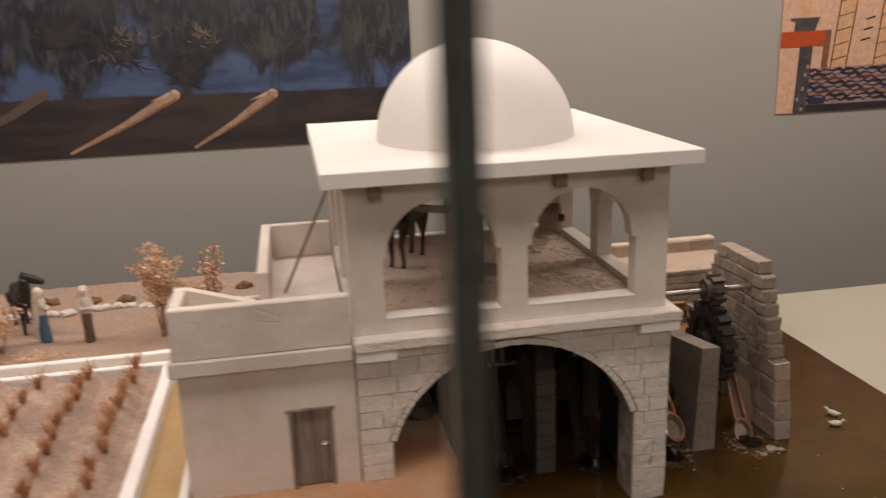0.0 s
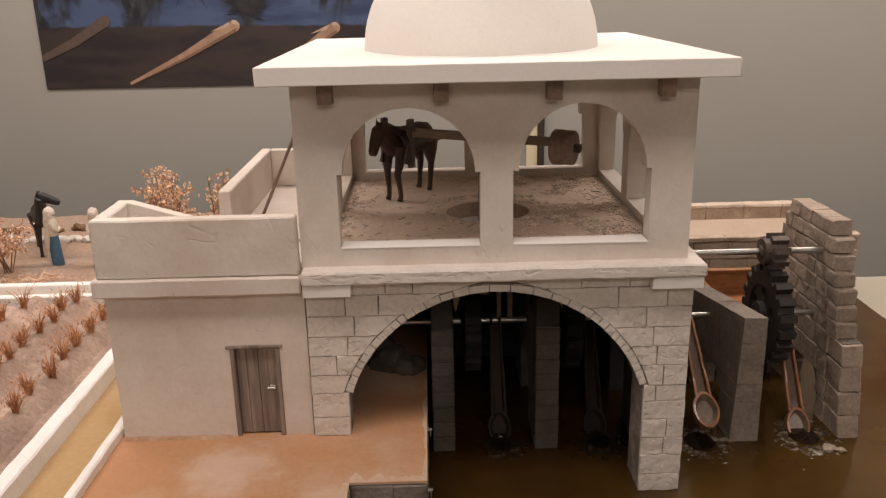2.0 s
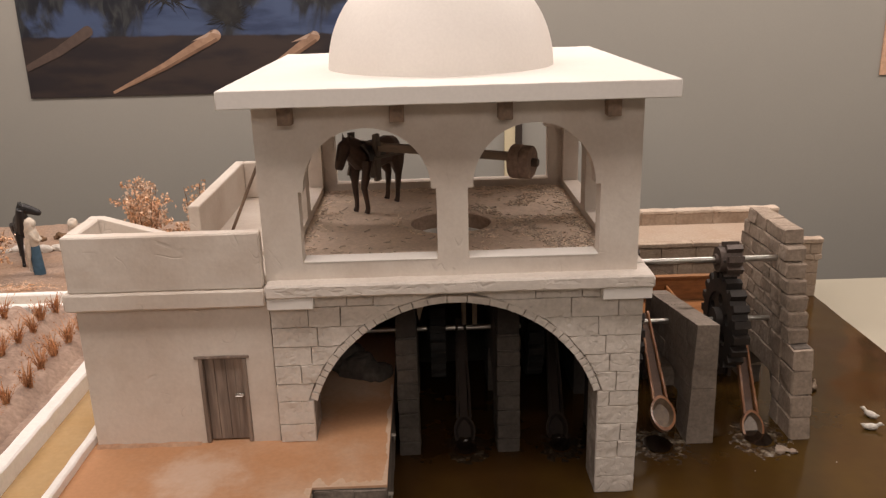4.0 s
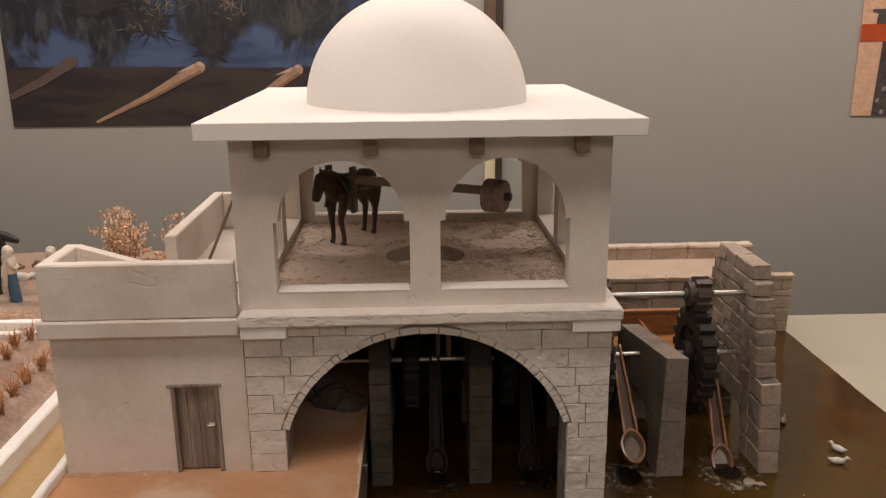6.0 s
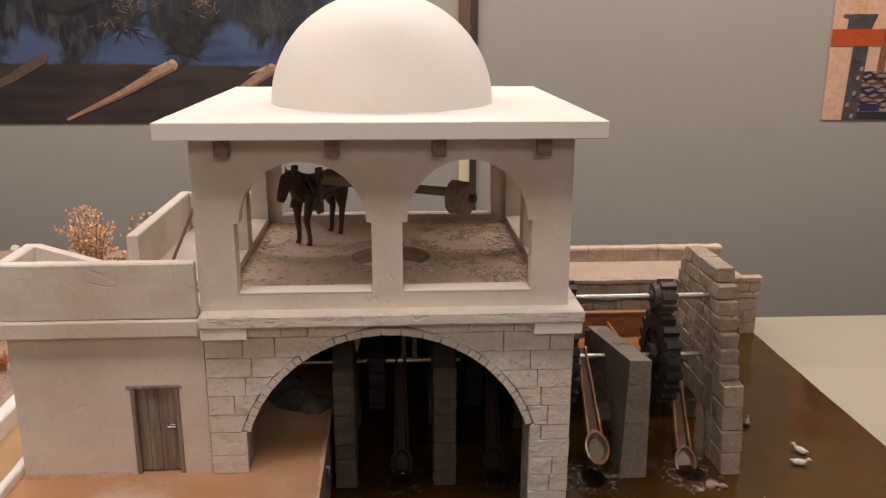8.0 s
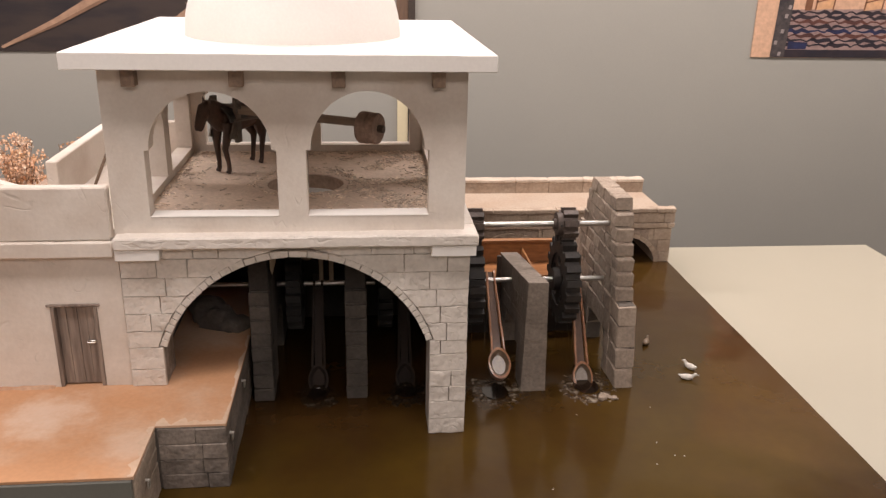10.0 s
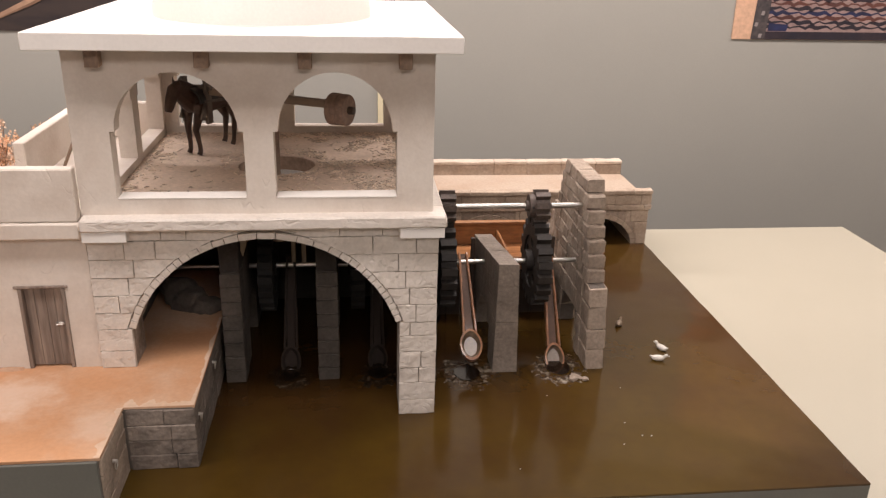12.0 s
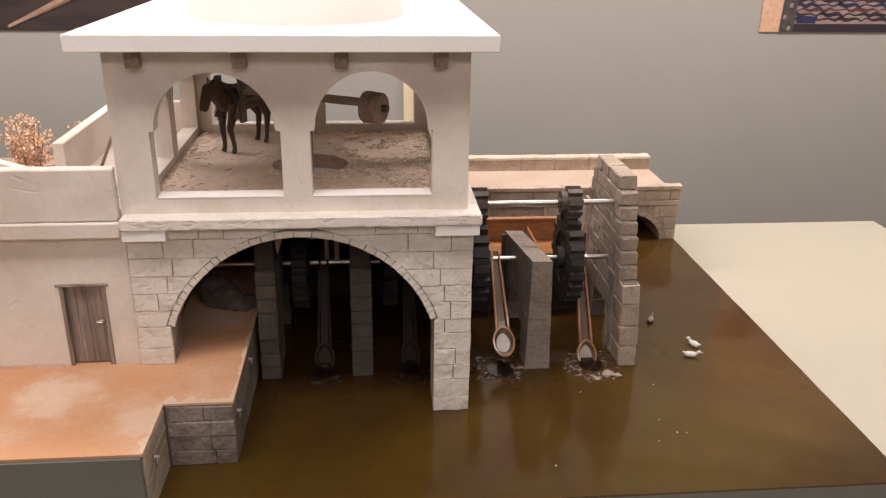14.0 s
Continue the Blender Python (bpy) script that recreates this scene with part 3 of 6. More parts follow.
bm = bmesh.new()
box(bm, -0.172, -0.15, 0.19, 0.60, 0.1235, 0.50, 0.002)
box(bm, -0.15, -0.0075, 0.58, 0.60, 0.418, 0.50, 0.002)
part("rear_parapet", bm, PLASTER, house)

door = new("door")
door.matrix_world = pose(D0, 0.012, 0.1235)
bpy.context.view_layer.update()
tagged(door, "closed weathered grey-brown plank door")
door.parent = house
door.matrix_parent_inverse = house.matrix_world.inverted()
bm = bmesh.new()
box(bm, D0 + 0.001, D1 - 0.001, 0.018, 0.026, 0.1245, DTOP - 0.002)
part("backing", bm, DARKW, door)
rnd = random.Random(4)
cuts = [D0 + 0.008, D0 + 0.024, D0 + 0.043, D0 + 0.058, D1 - 0.008]
for a, b in zip(cuts, cuts[1:]):
    part("plank", rough_block(a + 0.0002, b - 0.0002, 0.0095 + rnd.uniform(0, 0.001), 0.018, 0.1265, DTOP - 0.007, 0.0005, 0.0003, a), DOORW, door)
for a, b in ((D0 + 0.0005, D0 + 0.0075), (D1 - 0.0075, D1 - 0.0005)):
    part("jamb", rough_block(a, b, 0.000, 0.018, 0.1245, DTOP - 0.0056, 0.001, 0.0005, b), DOORW, door)
part("lintel", rough_block(D0 - 0.006, D1 + 0.005, 0.0002, 0.024, DTOP - 0.0055, DTOP + 0.0002, 0.001, 0.0006, 9), DOORW, door)
bm = bmesh.new()
box(bm, D1 - 0.026, D1 - 0.010, 0.0065, 0.0095, 0.2085, 0.2135, 0.0008)
tube(bm, [(D1 - 0.024, 0.0075, 0.211), (D1 - 0.024, 0.003, 0.211), (D1 - 0.012, 0.003, 0.2105)], [0.0016, 0.0016, 0.0014], 6)
part("latch", bm, STEEL, door, "small metal latch", smooth=True)

bm = bmesh.new()
tube(bm, [(-0.122, 0.30, 0.419), (-0.0085, 0.285, 0.66)], [0.0034, 0.0032], 6)
tagged(link_mesh("leaning_pole", bm, BEAMW, smooth=True), "thin dark wooden pole leaning against the tower", "pole")

# ---------------------------------------------------------------- tower: lower storey
tower = thing("mill_tower", (0.305, 0.3, 0.0), "white domed mill tower on a stone arch over water", "tower")
AX, AZ, AR = 0.303, 0.124, 0.249
SPRING = 0.201
HALF = math.sqrt(AR ** 2 - (SPRING - AZ) ** 2)
a0 = math.atan2(SPRING - AZ, HALF)
polys, steps = [], 40
curve = [(AX - AR * math.cos(a0 + (math.pi - 2 * a0) * i / steps), AZ + AR * math.sin(a0 + (math.pi - 2 * a0) * i / steps)) for i in range(steps + 1)]
for a, b in zip(curve, curve[1:]):
    polys.append([a, b, (b[0], 0.3965), (a[0], 0.3965)])
polys.append([(0.0, SPRING), curve[0], (curve[0][0], 0.3965), (0.0, 0.3965)])
polys.append([curve[-1], (0.6155, SPRING), (0.6155, 0.3965), (curve[-1][0], 0.3965)])
polys.append([(0.0, 0.10), (0.060, 0.10), (0.060, SPRING), (0.0, SPRING)])
polys.append([(0.5465, 0.0), (0.6155, 0.0), (0.6155, SPRING), (0.5465, SPRING)])
bm = bmesh.new()
extrude2d(bm, polys, in_xz, 0.0015, 0.075)
part("arch_wall", bm, JOINT, tower, "pale mortar behind the facing stones")
# rear and side walls of the vault; the shade inside is put into their colour
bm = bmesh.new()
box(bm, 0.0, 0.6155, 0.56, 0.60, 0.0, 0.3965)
part("rear_wall", bm, VAULT, tower, "stone rear wall of the vault with shade in its colour")
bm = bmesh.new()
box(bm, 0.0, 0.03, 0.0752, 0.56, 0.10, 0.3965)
part("left_wall", bm, VAULT, tower, "stone side wall of the vault with shade in its colour")
# added wall; its arch is kept narrow to hold light out of the vault
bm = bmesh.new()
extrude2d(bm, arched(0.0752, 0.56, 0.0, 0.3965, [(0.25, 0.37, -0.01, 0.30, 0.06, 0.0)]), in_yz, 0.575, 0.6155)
part("right_wall", bm, VAULT, tower, "added side wall with a narrow arch, shade in its colour")
OUT = AR + 0.0135
ROWS_LEFT = [0.1235, 0.158, SPRING, 0.234, 0.268, 0.302, 0.337, 0.372, 0.3965]
ROWS_RIGHT = [0.0, 0.034, 0.071, 0.103, 0.138, 0.172, SPRING, 0.237, 0.271, 0.305, 0.340, 0.375, 0.3965]


def face_stone(corners, seed, proud=0.0052, nu=6, nv=3, carve=None):
    """A hewn stone with a rough face on the front wall from its four corners in x and z."""
    rnd_ = random.Random(seed)
    bm_ = bmesh.new()
    rough_ = carve if carve is not None else rnd_.choice((0.3, 0.6, 1.0, 1.9))
    shift = Vector((rnd_.uniform(0, 9), rnd_.uniform(0, 9), rnd_.uniform(0, 9)))
    a_, b_, c_, d_ = (Vector((px, pz)) for px, pz in corners)
    wide = max(((b_ - a_).length + (c_ - d_).length) / 2, 0.004)
    tall = max(((d_ - a_).length + (c_ - b_).length) / 2, 0.004)
    eu, ev = 0.0009 / wide, 0.0009 / tall
    inset = rnd_.choice((0.0, 0.0002, 0.0004))
    iu, iv = inset / wide, inset / tall
    us = [0.0, eu * 0.4] + [eu + (1 - 2 * eu) * i / nu for i in range(nu + 1)] + [1 - eu * 0.4, 1.0]
    vs = [0.0, ev * 0.4] + [ev + (1 - 2 * ev) * i / nv for i in range(nv + 1)] + [1 - ev * 0.4, 1.0]
    grid = []
    for i, u in enumerate(us):
        col = []
        for j, v in enumerate(vs):
            u_, v_ = iu + (1 - 2 * iu) * u, iv + (1 - 2 * iv) * v
            p = (a_ * (1 - u_) + b_ * u_) * (1 - v_) + (d_ * (1 - u_) + c_ * u_) * v_
            rim = min(i, j, len(us) - 1 - i, len(vs) - 1 - j)
            if rim == 0:
                y = 0.0014
            else:
                y = -proud * (0.7 if rim == 1 else 1.0)
                if rim > 1:
                    y += 0.0013 * rough_ * noise.noise(Vector((p.x, p.y, 0)) * 75 + shift) + rnd_.uniform(-3e-4, 3e-4) * rough_
                p = p + Vector((rnd_.uniform(-4e-4, 4e-4), rnd_.uniform(-4e-4, 4e-4)))
            col.append(bm_.verts.new((p.x, y, p.y)))
        grid.append(col)
    for i in range(len(us) - 1):
        for j in range(len(vs) - 1):
            bm_.faces.new([grid[i][j], grid[i + 1][j], grid[i + 1][j + 1], grid[i][j + 1]])
    return part("stone_block", bm_, LIME, tower, smooth=True)


def arc_x(z, side):
    h_ = OUT ** 2 - (z - AZ) ** 2
    return AX + side * math.sqrt(h_) if h_ > 0 else AX


rnd = random.Random(11)
for side, rows in ((-1, ROWS_LEFT), (1, ROWS_RIGHT)):
    for z0, z1 in zip(rows, rows[1:]):
        if z0 < SPRING - 0.001:
            low = high = (0.0605 if side < 0 else 0.546)
        else:
            low, high = arc_x(z0, side), arc_x(z1, side)
        out = -0.0005 if side < 0 else 0.6165
        at = out + rnd.choice((0.0, 0.0004, 0.0010)) * side
        while True:
            nxt = at - side * rnd.uniform(0.028, 0.082)
            lim = low if abs(out - low) < abs(out - high) else high
            last = (side < 0 and nxt > lim - 0.018) or (side > 0 and nxt < lim + 0.018)
            if last and side < 0:
                corners = [(at, z0), (low, z0), (high, z1), (at, z1)]
            elif last:
                corners = [(low, z0), (at, z0), (at, z1), (high, z1)]
            else:
                lo_, hi_ = min(at, nxt), max(at, nxt)
                corners = [(lo_, z0), (hi_, z0), (hi_, z1), (lo_, z1)]
            face_stone(corners, rnd.random(), 0.005 + rnd.uniform(0, 0.0012), 8, 5)
            if last:
                break
            at = nxt
edges_ = [0.0]
while edges_[-1] < 1.0:
    edges_.append(edges_[-1] + (0.024 + 0.032 * math.sin(math.pi * min(edges_[-1], 1.0)) ** 6) * rnd.uniform(0.8, 1.2))
edges_ = [e / edges_[-1] for e in edges_]
for i, (ea, eb) in enumerate(zip(edges_, edges_[1:])):
    a_, b_ = (a0 + (math.pi - 2 * a0) * e for e in (ea, eb))
    inner, outer = AR - 0.001, OUT - 0.0004 + rnd.uniform(-0.0012, 0.0006)
    face_stone([(AX - inner * math.cos(a_), AZ + inner * math.sin(a_)), (AX - inner * math.cos(b_), AZ + inner * math.sin(b_)),
                (AX - outer * math.cos(b_), AZ + outer * math.sin(b_)), (AX - outer * math.cos(a_), AZ + outer * math.sin(a_))], i + 0.5, 0.0058, 3, 2, 0.5)
# cornice and imposts
bm = bmesh.new()
box(bm, -0.002, 0.6285, -0.030, 0.034, 0.3968, 0.4190, 0.003)
bmesh.ops.subdivide_edges(bm, edges=[e for e in bm.edges if e.calc_length() > 0.1], cuts=36, use_grid_fill=True)
for v in bm.verts:
    v.co += 0.0014 * noise.noise_vector(v.co * 35)
part("cornice", bm, LEDGE, tower, "rough plaster cornice", smooth=True)
for x0, x1 in ((0.571, 0.6285), (-0.002, 0.030)):
    part("side_cornice", rough_block(x0, x1, 0.0345, 0.60, 0.3968, 0.4190, 0.003, 0.0008, x0), LEDGE, tower, "rough plaster cornice")
for x0, x1 in ((0.000, 0.0745), (0.545, 0.6255)):
    part("impost", rough_block(x0, x1, -0.027, 0.0, 0.3770, 0.3966, 0.0012, 0.0005, x0), ROOF, tower)

# ---------------------------------------------------------------- tower: open upper storey
OPEN = [(0.060, 0.279, 0.447, 0.565, 0.099, 0.008), (0.329, 0.541, 0.447, 0.565, 0.101, 0.008)]
bm = bmesh.new()
extrude2d(bm, arched(-0.002, 0.605, 0.4185, 0.7043, OPEN), in_xz, 0.0, 0.034)
part("front_wall", bm, PLASTER, tower)
bm = bmesh.new()
extrude2d(bm, arched(-0.002, 0.605, 0.4185, 0.7043, OPEN), in_xz, 0.566, 0.60)
part("back_wall", bm, PLASTER, tower)
SIDE = [(0.060, 0.279, 0.447, 0.565, 0.099, 0.008), (0.325, 0.541, 0.447, 0.565, 0.101, 0.008)]
bm = bmesh.new()
extrude2d(bm, arched(0.034, 0.566, 0.4185, 0.7043, SIDE), in_yz, 0.571, 0.605)
part("right_arcade", bm, PLASTER, tower)
bm = bmesh.new()
extrude2d(bm, arched(0.034, 0.566, 0.4185, 0.7043, SIDE), in_yz, -0.002, 0.032)
part("left_arcade", bm, PLASTER, tower)
# worn lip of every front sill
for x0, x1, *_ in OPEN:
    part("sill", rough_block(x0 + 0.001, x1 - 0.001, -0.001, 0.035, 0.4465, 0.4495, 0.001, 0.0004, x0), ROOF, tower)
bm = bmesh.new()
box(bm, -0.042, 0.646, -0.053, 0.657, 0.7045, 0.7315, 0.0012)
worn(bm, 34, 0.0005)
part("roof_slab", bm, ROOF, tower, "flat white plaster roof slab", smooth=True)
bm = bmesh.new()
n_ = 64
profile = [(math.cos(a_), math.sin(a_)) for a_ in [math.pi / 2 * i / 24 for i in range(25)]]
rings = []
for r_, h_ in profile[:-1]:
    rings.append([bm.verts.new((0.2975 + 0.206 * r_ * math.cos(2 * math.pi * k / n_), 0.283 + 0.206 * r_ * math.sin(2 * math.pi * k / n_), 0.7302 + 0.2 * h_)) for k in range(n_)])
for a_, b_ in zip(rings, rings[1:]):
    for k in range(n_):
        bm.faces.new([a_[k], a_[(k + 1) % n_], b_[(k + 1) % n_], b_[k]])
tip = bm.verts.new((0.2975, 0.283, 0.9302))
for k in range(n_):
    bm.faces.new([rings[-1][k], rings[-1][(k + 1) % n_], tip])
bm.faces.new(rings[0][::-1])
part("dome", bm, ROOF, tower, "smooth white plaster dome", smooth=True)
for x in (0.040, 0.210, 0.376, 0.5425):
    part("beam_end", rough_block(x, x + 0.0225, -0.022, 0.02, 0.6740, 0.7044, 0.0012, 0.0006, x), BEAMW, tower, "brown wooden beam end")


def mill_floor(x, y):
    r_ = math.hypot(x - 0.307, y - 0.277)
    ring = 0.004 * math.exp(-((r_ - 0.105) / 0.02) ** 2)
    return 0.4315 + ring + 0.0025 * noise.noise(Vector((x * 25, y * 25, 3))) + 0.0016 * noise.noise(Vector((x * 70, y * 70, 8)))


HOLE = (0.309, 0.272, 0.078)
bm = bmesh.new()
na, nr = 96, 16


def square_edge(a_):
    dx, dy = math.cos(a_), math.sin(a_)
    t_ = min(((0.571 - HOLE[0]) if dx > 0 else (HOLE[0] - 0.032)) / max(abs(dx), 1e-6), ((0.566 - HOLE[1]) if dy > 0 else (HOLE[1] - 0.034)) / max(abs(dy), 1e-6))
    return t_


rings = []
for j in range(nr + 1):
    ring = []
    for k in range(na):
        a_ = 2 * math.pi * k / na
        r_ = HOLE[2] + (square_edge(a_) - HOLE[2]) * j / nr
        x, y = HOLE[0] + r_ * math.cos(a_), HOLE[1] + r_ * math.sin(a_)
        ring.append(bm.verts.new((x, y, mill_floor(x, y))))
    rings.append(ring)
under = [bm.verts.new((v.co.x, v.co.y, 0.398)) for v in rings[0]]
outer = [bm.verts.new((v.co.x, v.co.y, 0.4192)) for v in rings[-1]]
for a_, b_ in zip([under] + rings, rings + [outer]):
    for k in range(na):
        bm.faces.new([a_[k], a_[(k + 1) % na], b_[(k + 1) % na], b_[k]])
part("mill_floor", bm, FLOOR, tower, "sandy trodden floor with a round well hole", smooth=True)
bm = bmesh.new()
ra, rb = [], []
for k in range(64):
    a_ = 2 * math.pi * k / 64
    ra.append([bm.verts.new((HOLE[0] + r_ * math.cos(a_), HOLE[1] + r_ * math.sin(a_), z_)) for r_, z_ in ((0.0765, 0.4300), (0.0765, 0.4015), (0.0778, 0.4015), (0.0778, 0.4300))])
for k in range(64):
    p_, q_ = ra[k], ra[(k + 1) % 64]
    for e in range(4):
        bm.faces.new([p_[e], q_[e], q_[(e + 1) % 4], p_[(e + 1) % 4]])
part("well_lining", bm, mat("brown_lining", (0.46, 0.335, 0.25), 0.8, (0.33, 0.235, 0.17), 0.7, 12), tower, "brown ring lining the well hole", smooth=True)
bm = bmesh.new()
ra = []
for k in range(64):
    a_ = 2 * math.pi * k / 64
    ra.append([bm.verts.new((HOLE[0] + r_ * math.cos(a_), HOLE[1] + r_ * math.sin(a_), z_)) for r_, z_ in ((0.074, 0.4010), (0.074, 0.376), (0.086, 0.376), (0.086, 0.4010))])
for k in range(64):
    p_, q_ = ra[k], ra[(k + 1) % 64]
    for e in range(4):
        bm.faces.new([p_[e], q_[e], q_[(e + 1) % 4], p_[(e + 1) % 4]])
part("well_collar", bm, WHITEC, tower, "white collar under the well hole", smooth=True)
bm = bmesh.new()
rnd = random.Random(5)
made = 0
while made < 2700:
    x, y = rnd.uniform(0.037, 0.566), rnd.uniform(0.04, 0.56)
    r_ = math.hypot(x - HOLE[0], y - HOLE[1])
    near_edge = min(x - 0.032, 0.571 - x, y - 0.034, 0.566 - y)
    keep = 0.6 * math.exp(-near_edge / 0.02) + (0.75 if x > 0.37 and r_ > 0.12 and noise.noise(Vector((x * 13, y * 13, 2))) > -0.05 else 0.012) + 0.5 * math.exp(-((r_ - 0.10) / 0.012) ** 2) * (1.0 if x > 0.3 else 0.4)
    if r_ < HOLE[2] + 0.008 or rnd.random() > keep:
        continue
    long, wide, turn = rnd.uniform(0.005, 0.018), rnd.uniform(0.0006, 0.0014), math.atan2(y - HOLE[1], x - HOLE[0]) + math.pi / 2 + rnd.gauss(0, 0.7)
    m_ = Matrix.Translation((x, y, mill_floor(x, y) + 0.0010)) @ Euler((rnd.uniform(-.3, .3), rnd.uniform(-.25, .25), turn)).to_matrix().to_4x4()
    for v in box(bm, -long / 2, long / 2, -wide, wide, -wide * 0.7, wide * 0.7):
        v.co = m_ @ v.co
    made += 1
straw = link_mesh("straw_litter", bm, STRAW)
tagged(straw, "scattered pale straw on the mill floor", "straw", kind="stuff")

# ---------------------------------------------------------------- piers in the vault
for x0, x1 in ((0.196, 0.237), (0.386, 0.430)):
    pier = thing("vault_pier", ((x0 + x1) / 2, 0.3, 0.0), "grey stone pier standing in the water under the arch", "pier", "piers under the mill")
    bm = bmesh.new()
    extrude2d(bm, arched(0.144, 0.50, -0.003, 0.246, [(0.26, 0.40, -0.004, 0.07, 0.06, 0.0)]), in_yz, x0 + 0.002, x1 - 0.002)
    part("core", bm, GREYJ, pier)
    for i in range(8):
        za, zb = 0.031 * i - 0.002, 0.031 * (i + 1) - 0.002
        # block colour carries the vault's shade
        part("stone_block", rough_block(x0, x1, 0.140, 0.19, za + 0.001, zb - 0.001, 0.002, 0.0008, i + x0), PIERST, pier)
    # pier carried on up to the floor, its colour darkened for shade
    bm = bmesh.new()
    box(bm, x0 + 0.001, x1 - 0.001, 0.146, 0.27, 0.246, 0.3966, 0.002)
    part("timber_post", bm, VAULT, pier, "upper part of the pier with shade in its colour")

# ---------------------------------------------------------------- low wall and stepped wall beside the tower


def side_wall(name, x0, x1, top, ends, arch, label, seed, courses, fall=0.0, split=None, stone=None, core=None, gap=0.0004, worn=0.0018, uneven=0.0013, lean=0.0, shear=0.0, taper=0.0, foot=0.0):
    """A free-standing block wall along y; ends(z) gives its two ends, arch the opening at its foot."""
    wall = thing(name, ((x0 + x1) / 2, 0.31, 0.0), label, "stone wall")
    ya, yb, spring, rise = arch


    def slope(bm__):
        for v in bm__.verts:
            v.co.x += shear * v.co.z / top + (taper * (1 - max(v.co.z, 0) / top) if v.co.x > (x0 + x1) / 2 else 0.0)
            v.co.y -= foot * max(0.0, 1 - max(v.co.z, 0) / 0.178) * max(0.0, min(1.0, (0.30 - v.co.y) / 0.12))
            v.co.y += lean * (1 - max(v.co.z, 0) / top) * max(0.0, min(1.0, (0.47 - v.co.y) / 0.34))
            v.co.z *= 1 - fall * (v.co.y - 0.126)
        return bm__

    bm_ = bmesh.new()
    cut = split or top - 0.004
    e0, e1 = ends(cut)
    extrude2d(bm_, arched(e0 + 0.006, e1 - 0.006, -0.003, cut, [(ya, yb, -0.004, spring, rise, 0.0)]), in_yz, x0 + 0.003, x1 - 0.003)
    if split:
        e0, e1 = ends(top - 0.001)
        box(bm_, x0 + 0.003, x1 - 0.003, e0 + 0.006, e1 - 0.006, cut, top - 0.004)
    slope(bm_)
    part("core", bm_, core or GREYJ, wall, "mortar core")
    rnd_ = random.Random(seed)
    mid, half = (ya + yb) / 2, (yb - ya) / 2
    for i, (z0, z1) in enumerate(zip(courses, courses[1:])):
        f0, f1 = ends((z0 + z1) / 2)
        f0 += rnd_.uniform(-0.003, 0.003) * (0.0 if stone else 1.0)
        at = f0
        while at < f1 - 0.01:
            wide = rnd_.uniform(0.034, 0.06)
            nxt = at + wide if at + wide < f1 - 0.02 else f1
            zm = (z0 + z1) / 2
            lo, hi = at, nxt
            if zm < spring + rise:
                h_ = half if zm < spring else half * math.sqrt(max(0.0, 1 - ((zm - spring) / rise) ** 2))
                if lo > mid - h_ and hi < mid + h_:
                    at = nxt
                    continue
                if lo < mid - h_ < hi:
                    hi = mid - h_
                elif lo < mid + h_ < hi:
                    lo = mid + h_
            if hi - lo > 0.006:
                j = rnd_.uniform(-0.0013, 0.0013) * (0.0 if stone else 1.0)
                part("stone_block", slope(rough_block(x0 + j, x1 + j, lo + gap, hi - gap, z0 + gap, z1 - gap, worn, uneven, rnd_.random())), stone or GREY, wall)
            at = nxt
    return wall


def stepped_ends(z):
    if z > 0.36:
        return 0.284, 0.475
    if z > 0.178:
        k = int((0.3601 - z) / 0.0303)
        return 0.264 - 0.0112 * k, 0.49 + 0.015 * k
    return 0.181, 0.62


side_wall("stepped_stone_wall", 0.9645, 1.0040, 0.390, stepped_ends, (0.262, 0.40, 0.02, 0.085), "tall grey brick-like stone wall with stepped ends", 3,
          [-0.003, 0.042, 0.085, 0.135, 0.178] + [0.178 + 0.0303 * i for i in range(1, 7)] + [0.390], split=0.178, gap=0.0006, worn=0.0023, uneven=0.0018, shear=0.010, foot=0.030)
side_wall("low_stone_wall", 0.7575, 0.799, 0.2605, lambda z: (0.127, 0.47), (0.20, 0.39, 0.02, 0.105), "low grey stone bearing wall with an arch at its foot", 8,
          [-0.003, 0.04, 0.085, 0.125, 0.165, 0.21, 0.2605], fall=0.66, stone=CONC, core=CONC, gap=0.00025, worn=0.0004, uneven=0.0005, lean=0.021, taper=0.012)

# ---------------------------------------------------------------- shafts, gears, scoops
PY, PZ, UZ = 0.31, 0.194, 0.3255


def cylinder_x(bm_, x0, x1, y, z, r, n=20):
    tube(bm_, [(x0, y, z), (x1, y, z)], [r, r], n)


